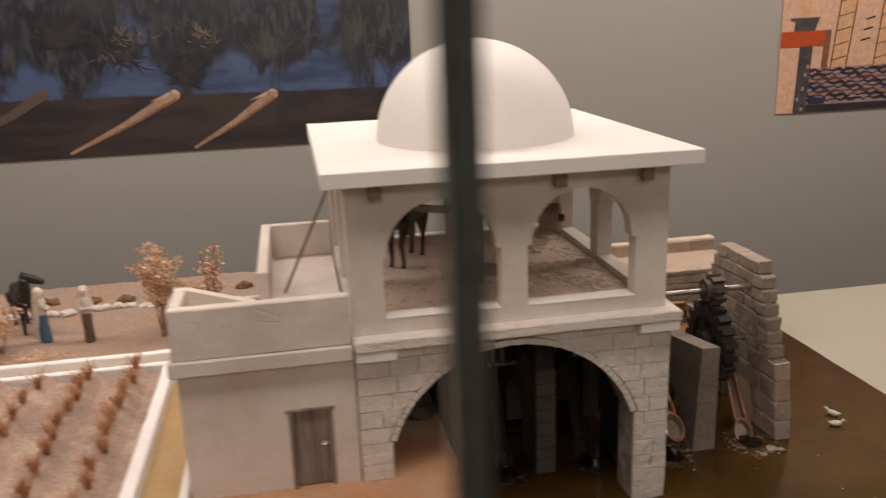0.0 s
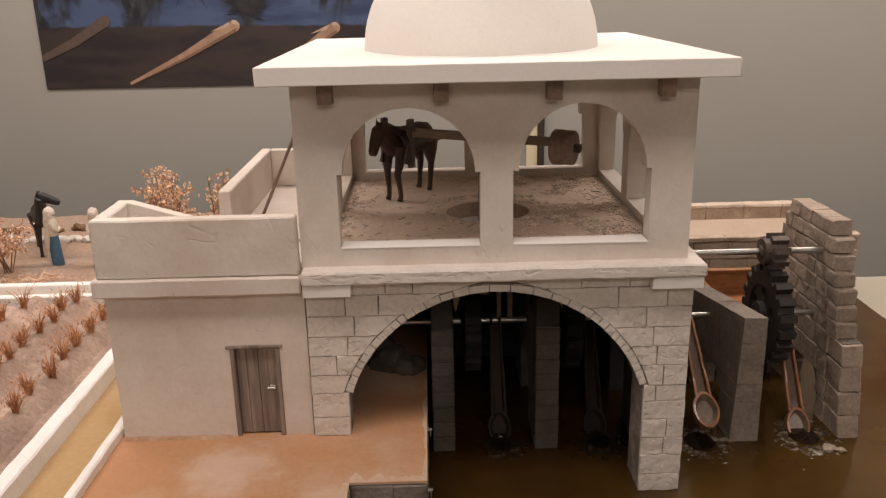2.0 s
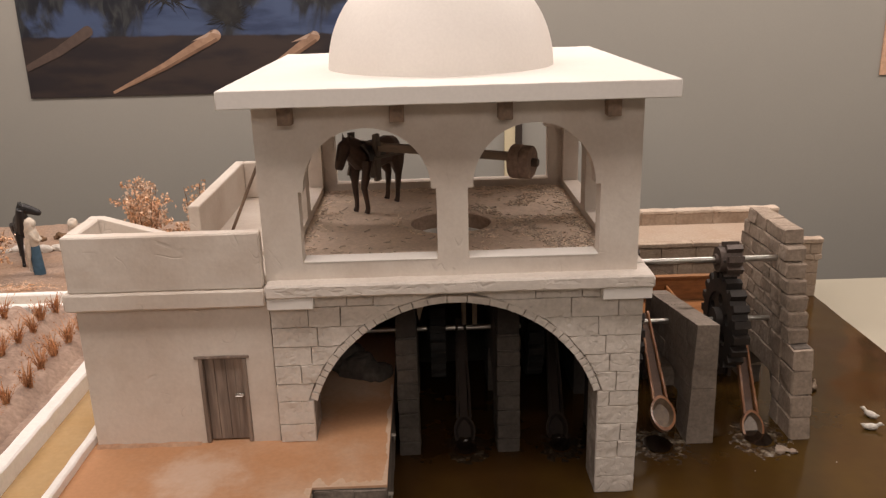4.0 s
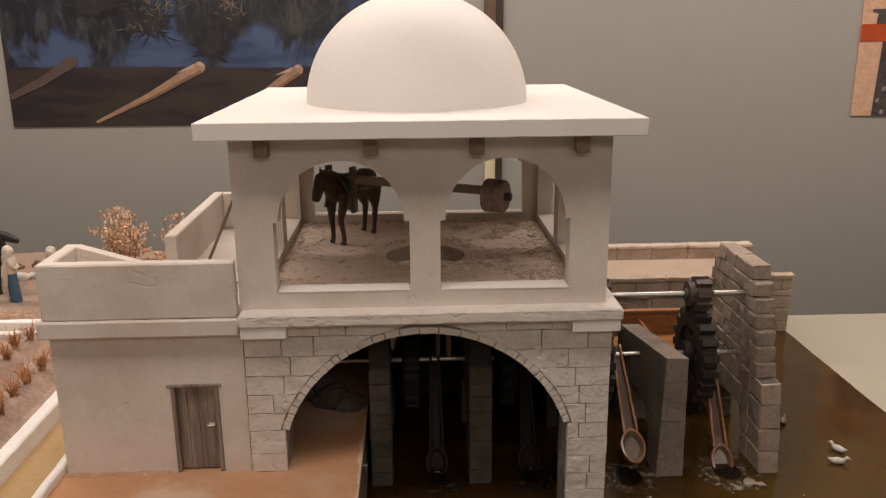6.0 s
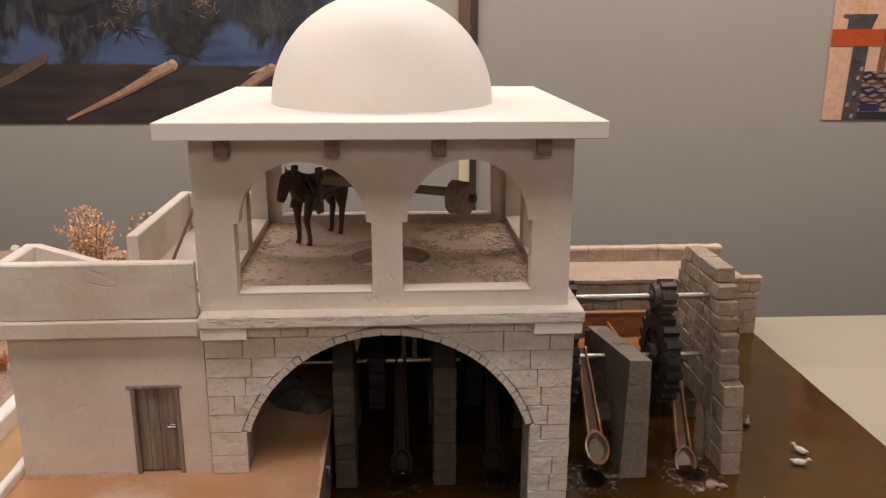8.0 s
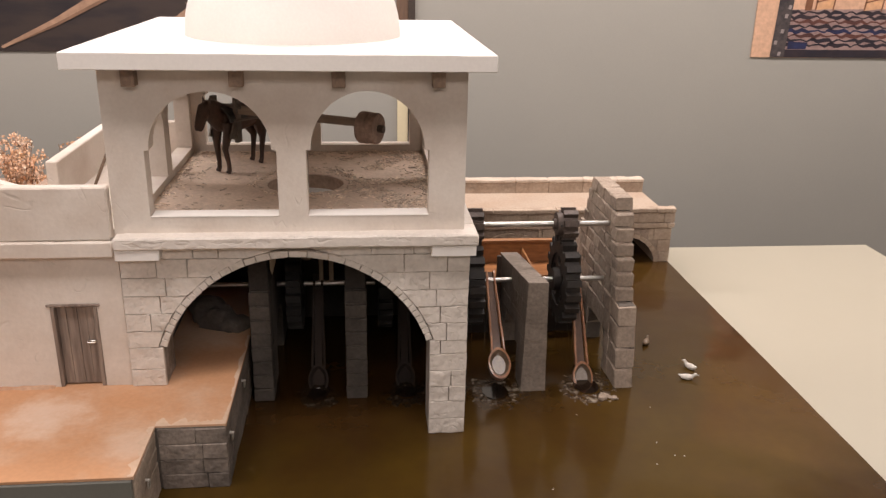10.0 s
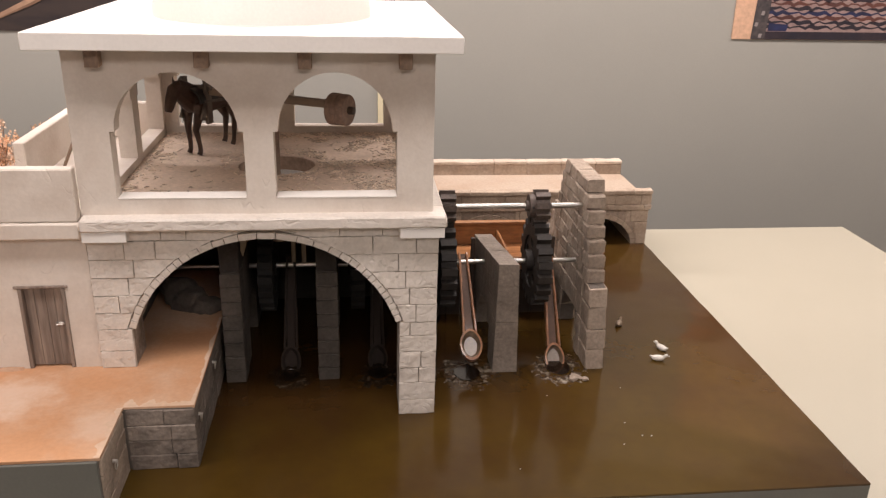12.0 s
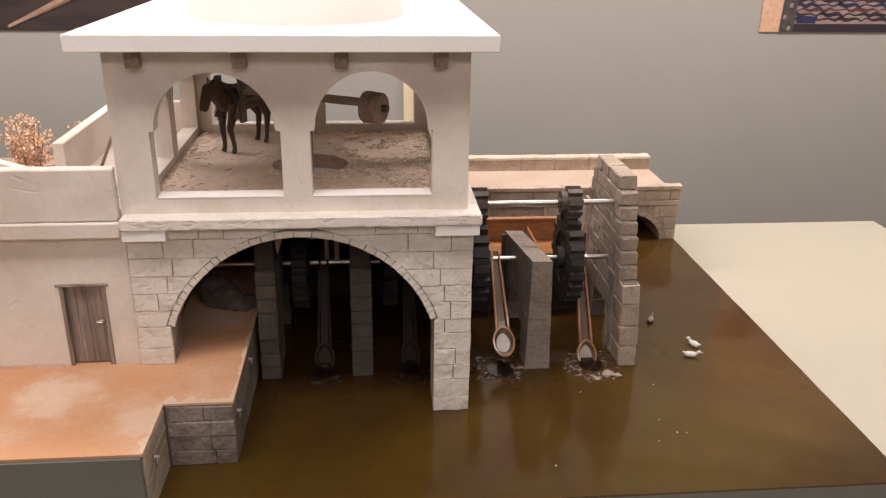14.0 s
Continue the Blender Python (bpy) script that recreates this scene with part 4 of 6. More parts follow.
def toothed(bm_, x0, x1, y, z, root, tip_, teeth, bore=0.0, phase=0.0):
    """A gear round an axis along x."""
    outline = []
    for k in range(teeth):
        for f, r_ in ((0.0, root), (0.28, root), (0.36, tip_), (0.80, tip_), (0.88, root)):
            a_ = 2 * math.pi * (k + f) / teeth + phase
            outline.append((r_ * math.cos(a_), r_ * math.sin(a_)))
    front = [bm_.verts.new((x0, y + a_, z + b_)) for a_, b_ in outline]
    back = [bm_.verts.new((x1, y + a_, z + b_)) for a_, b_ in outline]
    n_ = len(outline)
    for k in range(n_):
        bm_.faces.new([front[k], front[(k + 1) % n_], back[(k + 1) % n_], back[k]])
    if bore <= 0:
        for ring, xa in ((front, x0), (back, x1)):
            c_ = bm_.verts.new((xa, y, z))
            for k in range(n_):
                bm_.faces.new([ring[k], ring[(k + 1) % n_], c_])
    else:
        inner = [[bm_.verts.new((xa, y + bore * math.cos(math.atan2(b_, a_)), z + bore * math.sin(math.atan2(b_, a_)))) for a_, b_ in outline] for xa in (x0, x1)]
        for k in range(n_):
            q = (k + 1) % n_
            bm_.faces.new([front[k], front[q], inner[0][q], inner[0][k]])
            bm_.faces.new([back[k], back[q], inner[1][q], inner[1][k]])
            bm_.faces.new([inner[0][k], inner[0][q], inner[1][q], inner[1][k]])


bm = bmesh.new()
cylinder_x(bm, 0.56, 0.979, PY, UZ, 0.0062)
tagged(link_mesh("upper_shaft", bm, STEEL, smooth=True), "bright round steel shaft running into the stepped wall", "shaft")
bm = bmesh.new()
cylinder_x(bm, 0.035, 0.979, PY, PZ, 0.0056)
tagged(link_mesh("lower_shaft", bm, STEEL, smooth=True), "bright round steel shaft carrying the scoops", "shaft")


def gear_pair(x0, x1, phase):
    wheel = thing("gear_wheel", ((x0 + x1) / 2, PY, PZ), "large black toothed gear wheel on a steel shaft", "gear wheel", "gear wheels of the mill")
    bm_ = bmesh.new()
    toothed(bm_, x0 + 0.002, x1, PY, PZ, 0.086, 0.1005, 19, 0.060, phase)
    part("toothed_rim", bm_, IRON, wheel)
    bm_ = bmesh.new()
    polys_ = []
    for k in range(5):
        mid_, span_ = 2 * math.pi * k / 5 + 0.3, math.pi / 5
        hole, edge = [], []
        for i in range(24):
            t_ = 2 * math.pi * i / 24
            ct, st = math.cos(t_), math.sin(t_)
            grow_ = 1 / max(abs(ct), abs(st))
            r_, a_ = 0.043 + 0.0185 * ct * grow_, mid_ + span_ * st * grow_
            edge.append((r_ * math.cos(a_), r_ * math.sin(a_)))
            hole.append(((0.044 + 0.0125 * ct) * math.cos(mid_) - 0.0125 * st * math.sin(mid_), (0.044 + 0.0125 * ct) * math.sin(mid_) + 0.0125 * st * math.cos(mid_)))
        for i in range(24):
            q = (i + 1) % 24
            polys_.append([hole[i], edge[i], edge[q], hole[q]])
    extrude2d(bm_, [[(PY + u_, PZ + v_) for u_, v_ in poly] for poly in polys_], in_yz, x0 + 0.006, x0 + 0.020)
    part("pierced_web", bm_, IRON, wheel, "black web with round holes")
    bm_ = bmesh.new()
    cylinder_x(bm_, x0 - 0.008, x1 - 0.002, PY, PZ, 0.0255)
    part("hub", bm_, IRON, wheel, smooth=True)
    pin = thing("pinion", ((x0 + x1) / 2, PY, UZ), "small dark brown toothed pinion on the upper shaft", "pinion", "pinions of the mill")
    bm_ = bmesh.new()
    toothed(bm_, x0 + 0.004, x1 + 0.002, PY, UZ, 0.025, 0.0365, 8, 0.0, phase)
    part("toothed_barrel", bm_, PINION, pin)
    bm_ = bmesh.new()
    cylinder_x(bm_, x0 - 0.008, x0 + 0.004, PY, UZ, 0.026, 16)
    cylinder_x(bm_, x0 - 0.014, x0 - 0.008, PY, UZ, 0.012, 16)
    part("collar", bm_, PINION, pin, smooth=True)
    bm_ = bmesh.new()
    tube(bm_, [(x0 - 0.002, PY - 0.024, UZ + 0.004), (x0 - 0.002, PY - 0.0285, UZ + 0.0045)], [0.0028, 0.0028], 8)
    part("set_screw", bm_, IRON, pin)


gear_pair(0.859, 0.893, 0.05)
gear_pair(0.648, 0.684, 0.15)
for x0 in (0.262, 0.456):
    # these two wheels use the iron with painted shade
    wheel = thing("gear_wheel", (x0 + 0.015, PY, PZ), "large black toothed gear wheel inside the dark vault", "gear wheel", "gear wheels of the mill")
    bm = bmesh.new()
    toothed(bm, x0, x0 + 0.03, PY, PZ, 0.086, 0.1005, 19, 0.060, x0)
    part("toothed_rim", bm, SHADEIRON, wheel)
    bm = bmesh.new()
    cylinder_x(bm, x0 - 0.006, x0 + 0.032, PY, PZ, 0.022)
    for k in range(5):
        m_ = Matrix.Translation((0, PY, PZ)) @ Matrix.Rotation(2 * math.pi * k / 5, 4, "X")
        for v in box(bm, x0 + 0.004, x0 + 0.024, 0.018, 0.064, -0.011, 0.011):
            v.co = m_ @ v.co
    part("spokes_and_hub", bm, SHADEIRON, wheel)


# pale bearing frame over the shaft in the vault, and pale wedges added for its lit ceiling
frame_ = thing("bearing_frame", (0.343, 0.33, 0.20), "pale wooden bearing frame over the shaft in the vault", "bearing frame")
PALEW = mat("pale_wood_and_lit_wedge", (0.42, 0.33, 0.24), 0.8, (0.28, 0.21, 0.15), 0.7, 26, 160, 0.2, 0.4, 120, stretch=(1, 1, 0.2))
for x in (0.328, 0.350):
    part("upright", rough_block(x, x + 0.009, PY - 0.006, PY + 0.006, 0.2005, 0.3960, 0.0008, 0.0004, x), PALEW, frame_)
part("cross_piece", rough_block(0.3375, 0.3495, PY - 0.004, PY + 0.004, 0.262, 0.274, 0.0008, 0.0004, 4), PALEW, frame_)
# pale tone of these added wedges paints light on the ceiling
for x in (0.2385, 0.4315):
    bm = bmesh.new()
    extrude2d(bm, [[(x, 0.3962), (x, 0.285), (x + 0.004, 0.272), (x + 0.012, 0.300), (x + 0.012, 0.3962)]], in_xz, 0.165, 0.185)
    tagged(link_mesh("ceiling_bracket", bm, PALEW), "pale wedge added for the lit ceiling beside a vault pier", "bracket", "brackets in the vault")


def scoop(x, angle, label, wood=None, inner=None, length=0.160, bl=0.034, bw=0.022):
    """A long wooden ladle on the lower shaft; angle: of its arm over the level, towards the quay side (-y)."""
    ob = thing("water_scoop", (x, PY, PZ), label, "water scoop", "water scoops of the mill")
    m_ = Matrix.Translation((x, PY, PZ)) @ Matrix.Rotation(radians(-angle), 4, "X") @ Matrix.Rotation(-math.pi / 2, 4, "Z")
    wood, inner = wood or SPOONW, inner or SPOONIN
    bm_ = bmesh.new()
    for side in (-1, 1):
        for v in box(bm_, -0.02, length + 0.004, side * 0.0080 - 0.0026, side * 0.0080 + 0.0026, -0.002, 0.010, 0.0012):
            v.co.y += side * 0.0050 * max(0.0, v.co.x / length)
            v.co = m_ @ v.co
    bmesh.ops.subdivide_edges(bm_, edges=[e for e in bm_.edges if e.calc_length() > 0.05], cuts=14)
    for v in bm_.verts:
        v.co += 0.0011 * noise.noise_vector(v.co * 90)
    part("rail", bm_, wood, ob, smooth=True)
    bm_ = bmesh.new()
    for v in box(bm_, -0.02, length + 0.01, -0.008, 0.008, -0.003, 0.001):
        v.co = m_ @ v.co
    part("channel_floor", bm_, SHADEW if inner is SHADEW else CHANNEL, ob)
    cx_ = length + bl - 0.004
    n2 = 36
    rim_in, rim_out, low_in, low_out, deep = [], [], [], [], []
    bm_ = bmesh.new()
    for k in range(n2):
        a_ = 2 * math.pi * k / n2
        c_, s_ = math.cos(a_), math.sin(a_)
        pinch = 1 - 0.18 * max(0.0, -c_) ** 2
        for store, r_, z_ in ((rim_out, 1.0, 0.010), (rim_in, 0.83, 0.0105), (low_out, 0.96, -0.006), (low_in, 0.55, -0.012)):
            store.append(bm_.verts.new(m_ @ Vector((cx_ + bl * r_ * c_, bw * r_ * s_ * pinch, z_))))
    for k in range(n2):
        q = (k + 1) % n2
        bm_.faces.new([rim_out[k], rim_out[q], rim_in[q], rim_in[k]])
        bm_.faces.new([low_out[k], low_out[q], rim_out[q], rim_out[k]])
        bm_.faces.new([low_in[k], low_in[q], low_out[q], low_out[k]])
    bm_.faces.new(low_in)
    part("bowl", bm_, wood, ob, smooth=True)
    bm_ = bmesh.new()
    outer_, inner_ = [], []
    for k in range(n2):
        a_ = 2 * math.pi * k / n2
        c_, s_ = math.cos(a_), math.sin(a_)
        pinch = 1 - 0.18 * max(0.0, -c_) ** 2
        outer_.append(bm_.verts.new(m_ @ Vector((cx_ + bl * 0.83 * c_, bw * 0.83 * s_ * pinch, 0.0104))))
        inner_.append(bm_.verts.new(m_ @ Vector((cx_ + bl * 0.6 * c_, bw * 0.6 * s_ * pinch, -0.002))))
    for k in range(n2):
        q = (k + 1) % n2
        bm_.faces.new([outer_[k], outer_[q], inner_[q], inner_[k]])
    bm_.faces.new(inner_)
    part("bowl_lining", bm_, inner, ob, "dark wet hollow of the bowl", smooth=True)
    return ob


scoop(0.903, -57, "orange varnished wooden ladle dipping into the water", length=0.192)
scoop(0.709, -40, "orange varnished wooden ladle lifted clear above the water", length=0.172, bl=0.036, bw=0.024)
# vault ladles take the dark wood, which paints in the shade there
scoop(0.325, -60, "wooden ladle dipping inside the vault, shade in its colour", SHADEW, SHADEW, 0.18)
scoop(0.512, -60, "wooden ladle dipping inside the vault, shade in its colour", SHADEW, SHADEW, 0.18)

flume = thing("wooden_flume", (0.78, 0.52, 0.0), "orange wooden water trough behind the gear wheels", "flume")
for name, dims in (("floor_board", (0.62, 0.955, 0.45, 0.60, 0.118, 0.126)), ("back_board", (0.62, 0.955, 0.60, 0.608, 0.118, 0.180)),
                   ("front_board", (0.62, 0.955, 0.442, 0.45, 0.118, 0.150)), ("top_rail", (0.62, 0.955, 0.596, 0.614, 0.180, 0.187))):
    part(name, rough_block(*dims, 0.001, 0.0005, dims[1] + dims[2]), ORANGEW, flume)
for x in (0.66, 0.745, 0.94):
    part("post", rough_block(x, x + 0.010, 0.431, 0.441, -0.002, 0.205, 0.001, 0.0004, x), DARKW, flume, "dark timber post")
# added boards, shade in their colour, hide the bright water behind
x = 0.6205
while x < 0.955:
    nxt = min(x + rnd.uniform(0.026, 0.040), 0.955)
    part("skirt_board", rough_block(x + 0.0004, nxt - 0.0004, 0.4425, 0.4495, -0.003, 0.1175, 0.0008, 0.0005, x), SHADEW, flume, "dark board added to close the gap under the trough")
    x = nxt
part("divider", rough_block(0.835, 0.841, 0.4505, 0.5995, 0.126, 0.165, 0.001, 0.0004, 6), ORANGEW, flume)


def splash(x, y, seed, size, foam=None):
    """Cast foam where a ladle enters: a broken rim round a dark disc painted as a reflection."""
    ob = thing("water_splash", (x, y, 0.001), "pale cast foam round a dark painted reflection", "water splash", "splashes at the scoops")
    bm_ = bmesh.new()
    rings_ = []
    for i in range(13):
        r_ = 0.85 + 1.35 * i / 12
        row_ = []
        for k in range(64):
            a_ = 2 * math.pi * k / 64
            px, py = x + size * 0.85 * r_ * math.cos(a_), y + size * 1.05 * r_ * math.sin(a_) - 0.008
            lift = (1.3 - r_ * 0.75) * 0.0030 + 0.0034 * noise.noise(Vector((px * 75, py * 75, seed))) + 0.0016 * noise.noise(Vector((px * 190, py * 190, seed)))
            row_.append(bm_.verts.new((px, py, max(lift, -0.002) if 0 < i < 12 else -0.002)))
        rings_.append(row_)
    for ra_, rb_ in zip(rings_, rings_[1:]):
        for k in range(64):
            bm_.faces.new([ra_[k], ra_[(k + 1) % 64], rb_[(k + 1) % 64], rb_[k]])
    part("foam", bm_, foam or FOAM, ob, smooth=True)
    # flat dark disc paints the gear's reflection on the water
    bm_ = bmesh.new()
    n2 = 28
    ring_a = [bm_.verts.new((x + size * 0.78 * math.cos(2 * math.pi * k / n2) * (1 + 0.08 * math.sin(3 * k)), y + size * 1.05 * math.sin(2 * math.pi * k / n2), 0.0008)) for k in range(n2)]
    ring_b = [bm_.verts.new((x + size * 0.6 * math.cos(2 * math.pi * k / n2), y + size * 0.8 * math.sin(2 * math.pi * k / n2), 0.0011)) for k in range(n2)]
    for k in range(n2):
        bm_.faces.new([ring_a[k], ring_a[(k + 1) % n2], ring_b[(k + 1) % n2], ring_b[k]])
    bm_.faces.new(ring_b)
    part("hollow", bm_, mat("painted_gear_reflection", (0.014, 0.008, 0.005), 0.1, (0.02, 0.012, 0.008), 0.5, 30, 100, 0.1, 0.1, 60, coat=0.5), ob, "dark gear reflection painted on the water", smooth=True)


splash(0.702, 0.155, 1, 0.036)
splash(0.905, 0.165, 2, 0.036)
# vault splashes: darker copy of FOAM, shade put into the colour
splash(0.325, 0.165, 3, 0.028, mat("shaded_foam", (0.03, 0.018, 0.009), 0.2, (0.20, 0.17, 0.13), 0.6, 55, 200, 0.2, 0.7, 120, spot_lo=0.54, spot_hi=0.68))
splash(0.512, 0.165, 4, 0.028, mat("shaded_foam", (0.03, 0.018, 0.009), 0.2, (0.20, 0.17, 0.13), 0.6, 55, 200, 0.2, 0.7, 120, spot_lo=0.54, spot_hi=0.68))
bm = bmesh.new()
rnd = random.Random(8)
for _ in range(9):
    s_ = rnd.uniform(0.004, 0.009)
    bmesh.ops.create_icosphere(bm, subdivisions=1, radius=s_, matrix=Matrix.Translation((0.938 + rnd.uniform(-0.014, 0.016), 0.108 + rnd.uniform(-0.010, 0.012), 0.003)) @ Matrix.Diagonal((1.4, 1, 0.7, 1)))
for v in bm.verts:
    v.co += 0.003 * noise.noise_vector(v.co * 120)
tagged(link_mesh("rubble_heap", bm, GREY), "small heap of wet stones at the wall's foot", "rubble")

# rough sack-like heap in the vault on the quay
bm = bmesh.new()
for at, r_ in (((0.118, 0.255, 0.136), 0.040), ((0.150, 0.235, 0.13), 0.032), ((0.085, 0.29, 0.145), 0.042)):
    bmesh.ops.create_icosphere(bm, subdivisions=4, radius=r_, matrix=Matrix.Translation(at) @ Matrix.Diagonal((1, 0.8, 0.75, 1)))
for v in bm.verts:
    v.co += 0.012 * noise.noise_vector(v.co * 28) + 0.004 * noise.noise_vector(v.co * 80)
# pier tone again, so the mound sinks into the painted shade
tagged(link_mesh("rubble_mound", bm, PIERST, smooth=False), "mound of rough stones in the vault with shade in its colour", "rubble")

# ---------------------------------------------------------------- bridge
PALETAN = mat("pale_coping_stone", (0.61, 0.51, 0.415), 0.85, (0.44, 0.34, 0.26), 0.6, 12, 120, 0.1, 0.8, 60, per_object=0.05, dist=0.004, big_bump=0.4)


def worn_stone(x0, x1, y0, y1, z0, z1, seed):
    """A long block with a wavy, worn outline."""
    bm_ = bmesh.new()
    box(bm_, x0, x1, y0, y1, z0, z1, 0.002)
    bmesh.ops.subdivide_edges(bm_, edges=[e for e in bm_.edges if e.calc_length() > 0.04], cuts=5, use_grid_fill=True)
    for v in bm_.verts:
        v.co += 0.0022 * noise.noise_vector(v.co * 38 + Vector((seed, 0, 0)))
    return bm_


bridge = thing("stone_bridge", (1.0, 1.05, 0.0), "tan stone bridge with parapets and low arches", "bridge")
BY = 0.918
ARCHES = [(1.105, 1.318, -0.004, 0.0, 0.088, 0.0), (0.765, 0.975, -0.004, 0.0, 0.088, 0.0)]
bm = bmesh.new()
extrude2d(bm, arched(0.05, 1.366, -0.003, 0.139, ARCHES), in_xz, BY + 0.003, 1.235)
part("core", bm, mat("bridge_mortar", (0.36, 0.28, 0.22), 0.9, (0.25, 0.19, 0.145), 0.7, 14), bridge, "tan mortar core")
bm = bmesh.new()
box(bm, 0.05, 1.366, BY + 0.020, 1.207, 0.1385, 0.1435, 0.001)
part("deck", bm, mat("bridge_sand", (0.455, 0.36, 0.28), 0.9, (0.41, 0.295, 0.21), 0.7, 7, 140, 0.1, 0.4, 80), bridge, "sandy orange deck")
rnd = random.Random(21)
courses = [-0.002, 0.036, 0.074, 0.114]
for z0, z1 in zip(courses, courses[1:]):
    x = 0.62
    while x < 1.366 - 0.005:
        nxt = min(x + rnd.uniform(0.03, 0.07), 1.366)
        if 1.366 - nxt < 0.02:
            nxt = 1.366
        lo, hi = x, nxt
        zm = (z0 + z1) / 2
        skip = False
        for a_, b_, *_ in ARCHES:
            mid, half = (a_ + b_) / 2, (b_ - a_) / 2
            h_ = (half + 0.014) * math.sqrt(max(0.0, 1 - (min(z0, zm) / 0.102) ** 2)) if zm < 0.102 else 0.0
            if lo >= mid - h_ and hi <= mid + h_:
                skip = True
            elif lo < mid - h_ < hi:
                hi = mid - h_
            elif lo < mid + h_ < hi:
                lo = mid + h_
        if not skip and hi - lo > 0.006:
            part("stone_block", rough_block(lo + 0.0008, hi - 0.0008, BY + rnd.uniform(-0.001, 0.001), BY + 0.012, z0 + 0.0008, z1 - 0.0008, 0.002, 0.0008, rnd.random()), TAN, bridge)
        x = nxt
for a_, b_, *_ in ARCHES:
    mid, half = (a_ + b_) / 2, (b_ - a_) / 2
    for k in range(15):
        bm = bmesh.new()
        pts = []
        for f, g in ((k + 0.04, 0.0), (k + 0.96, 0.0), (k + 0.96, 0.014), (k + 0.04, 0.014)):
            t_ = math.pi * f / 15
            pts.append((mid - (half + g) * math.cos(t_), (0.088 + g) * math.sin(t_)))
        extrude2d(bm, [pts], in_xz, BY - 0.003, BY + 0.012)
        part("arch_stone", bm, TAN, bridge)
for z0, z1, out, size in ((0.1145, 0.130, 0.006, 0.09), (0.1305, 0.163, 0.001, 0.055), (0.1635, 0.177, 0.008, 0.10)):
    x = 0.62
    while x < 1.360:
        nxt = min(x + size * rnd.uniform(1.2, 2.4), 1.372)
        if 1.372 - nxt < 0.02:
            nxt = 1.372
        part("parapet_stone", worn_stone(x + 0.0002, nxt - 0.0002, BY - out, BY + 0.022, z0, z1 - 0.0003, rnd.random()), TAN, bridge, smooth=True)
        x = nxt
x = 0.20
while x < 1.355:
    nxt = min(x + rnd.uniform(0.10, 0.22), 1.366)
    if 1.366 - nxt < 0.02:
        nxt = 1.366
    part("parapet_stone", worn_stone(x + 0.0002, nxt - 0.0002, 1.206, 1.232, 0.1388, 0.1795, rnd.random()), TAN, bridge, smooth=True)
    part("coping_stone", worn_stone(x + 0.0002, nxt - 0.0002, 1.202, 1.237, 0.1797, 0.1905, rnd.random()), PALETAN, bridge, smooth=True)
    x = nxt

bridge.location.z -= 0.005

# ---------------------------------------------------------------- the sweep and the horse figurine
sweep = thing("mill_sweep", (0.303, 0.29, 0.33), "dark wooden sweep pole with beam, yoke and counterweight", "mill sweep")
bm = bmesh.new()
tube(bm, [(0.303, 0.29, 0.26), (0.303, 0.29, 0.578)], [0.012, 0.011], 14)
part("upright_pole", bm, BEAMW, sweep, smooth=True)
part("beam", rough_block(0.150, 0.446, 0.283, 0.297, 0.560, 0.5755, 0.0015, 0.0006, 3), mat("beam_wood", (0.27, 0.205, 0.155), 0.75, (0.17, 0.125, 0.095), 0.6, 40, 160, 0.2, 0.35, 120, stretch=(0.2, 1, 1)), sweep)
for x0, x1, r_ in ((0.440, 0.4598, 0.0315), (0.460, 0.4785, 0.0305)):
    bm = bmesh.new()
    tube(bm, [(x0, 0.29, 0.559), (x0 + 0.002, 0.29, 0.559), (x1 - 0.002, 0.29, 0.559), (x1, 0.29, 0.559)], [r_ - 0.0012, r_, r_, r_ - 0.0015], 28)
    part("counterweight_disc", bm, mat("counterweight_wood", (0.27, 0.185, 0.14), 0.75, (0.18, 0.12, 0.09), 0.6, 40), sweep, "round brown counterweight disc", smooth=True)
bm = bmesh.new()
tube(bm, [(0.478, 0.29, 0.559), (0.490, 0.29, 0.559)], [0.008, 0.0075], 10)
part("axle_end", bm, DARKW, sweep, smooth=True)
for x in (0.088, 0.146):
    part("yoke_post", rough_block(x, x + 0.009, 0.277, 0.293, 0.500, 0.594, 0.001, 0.0004, x), HARNESS, sweep)
part("yoke_bar", rough_block(0.080, 0.165, 0.2785, 0.2825, 0.572, 0.580, 0.001, 0.0004, 5), HARNESS, sweep)
for x in (0.084, 0.150):
    bm = bmesh.new()
    tube(bm, [(x + 0.003, 0.270, 0.548), (x + 0.012, 0.385, 0.541)], [0.003, 0.003], 6)
    part("trace", bm, HARNESS, sweep)


bm = bmesh.new()
arc_ = [(math.cos(math.pi * k / 16), math.sin(math.pi * k / 16)) for k in range(17)]
extrude2d(bm, [[(0.1235 + 0.0262 * a_[0], 0.546 + 0.0262 * a_[1]), (0.1235 + 0.0300 * a_[0], 0.546 + 0.0300 * a_[1]), (0.1235 + 0.0300 * b_[0], 0.546 + 0.0300 * b_[1]), (0.1235 + 0.0262 * b_[0], 0.546 + 0.0262 * b_[1])]
               for a_, b_ in zip(arc_, arc_[1:])], in_xz, 0.258, 0.318)
part("saddle_pad", bm, BLACKH, sweep, "black padded saddle across the horse", smooth=True)
for x in (0.0945, 0.1470):
    bm = bmesh.new()
    extrude2d(bm, [[(0.292, 0.580), (0.302, 0.576), (0.272, 0.508), (0.258, 0.512)]], in_yz, x, x + 0.004)
    part("shoulder_board", bm, HARNESS, sweep, "slanting grey wooden harness board")
sweep.rotation_euler.z = radians(-28)


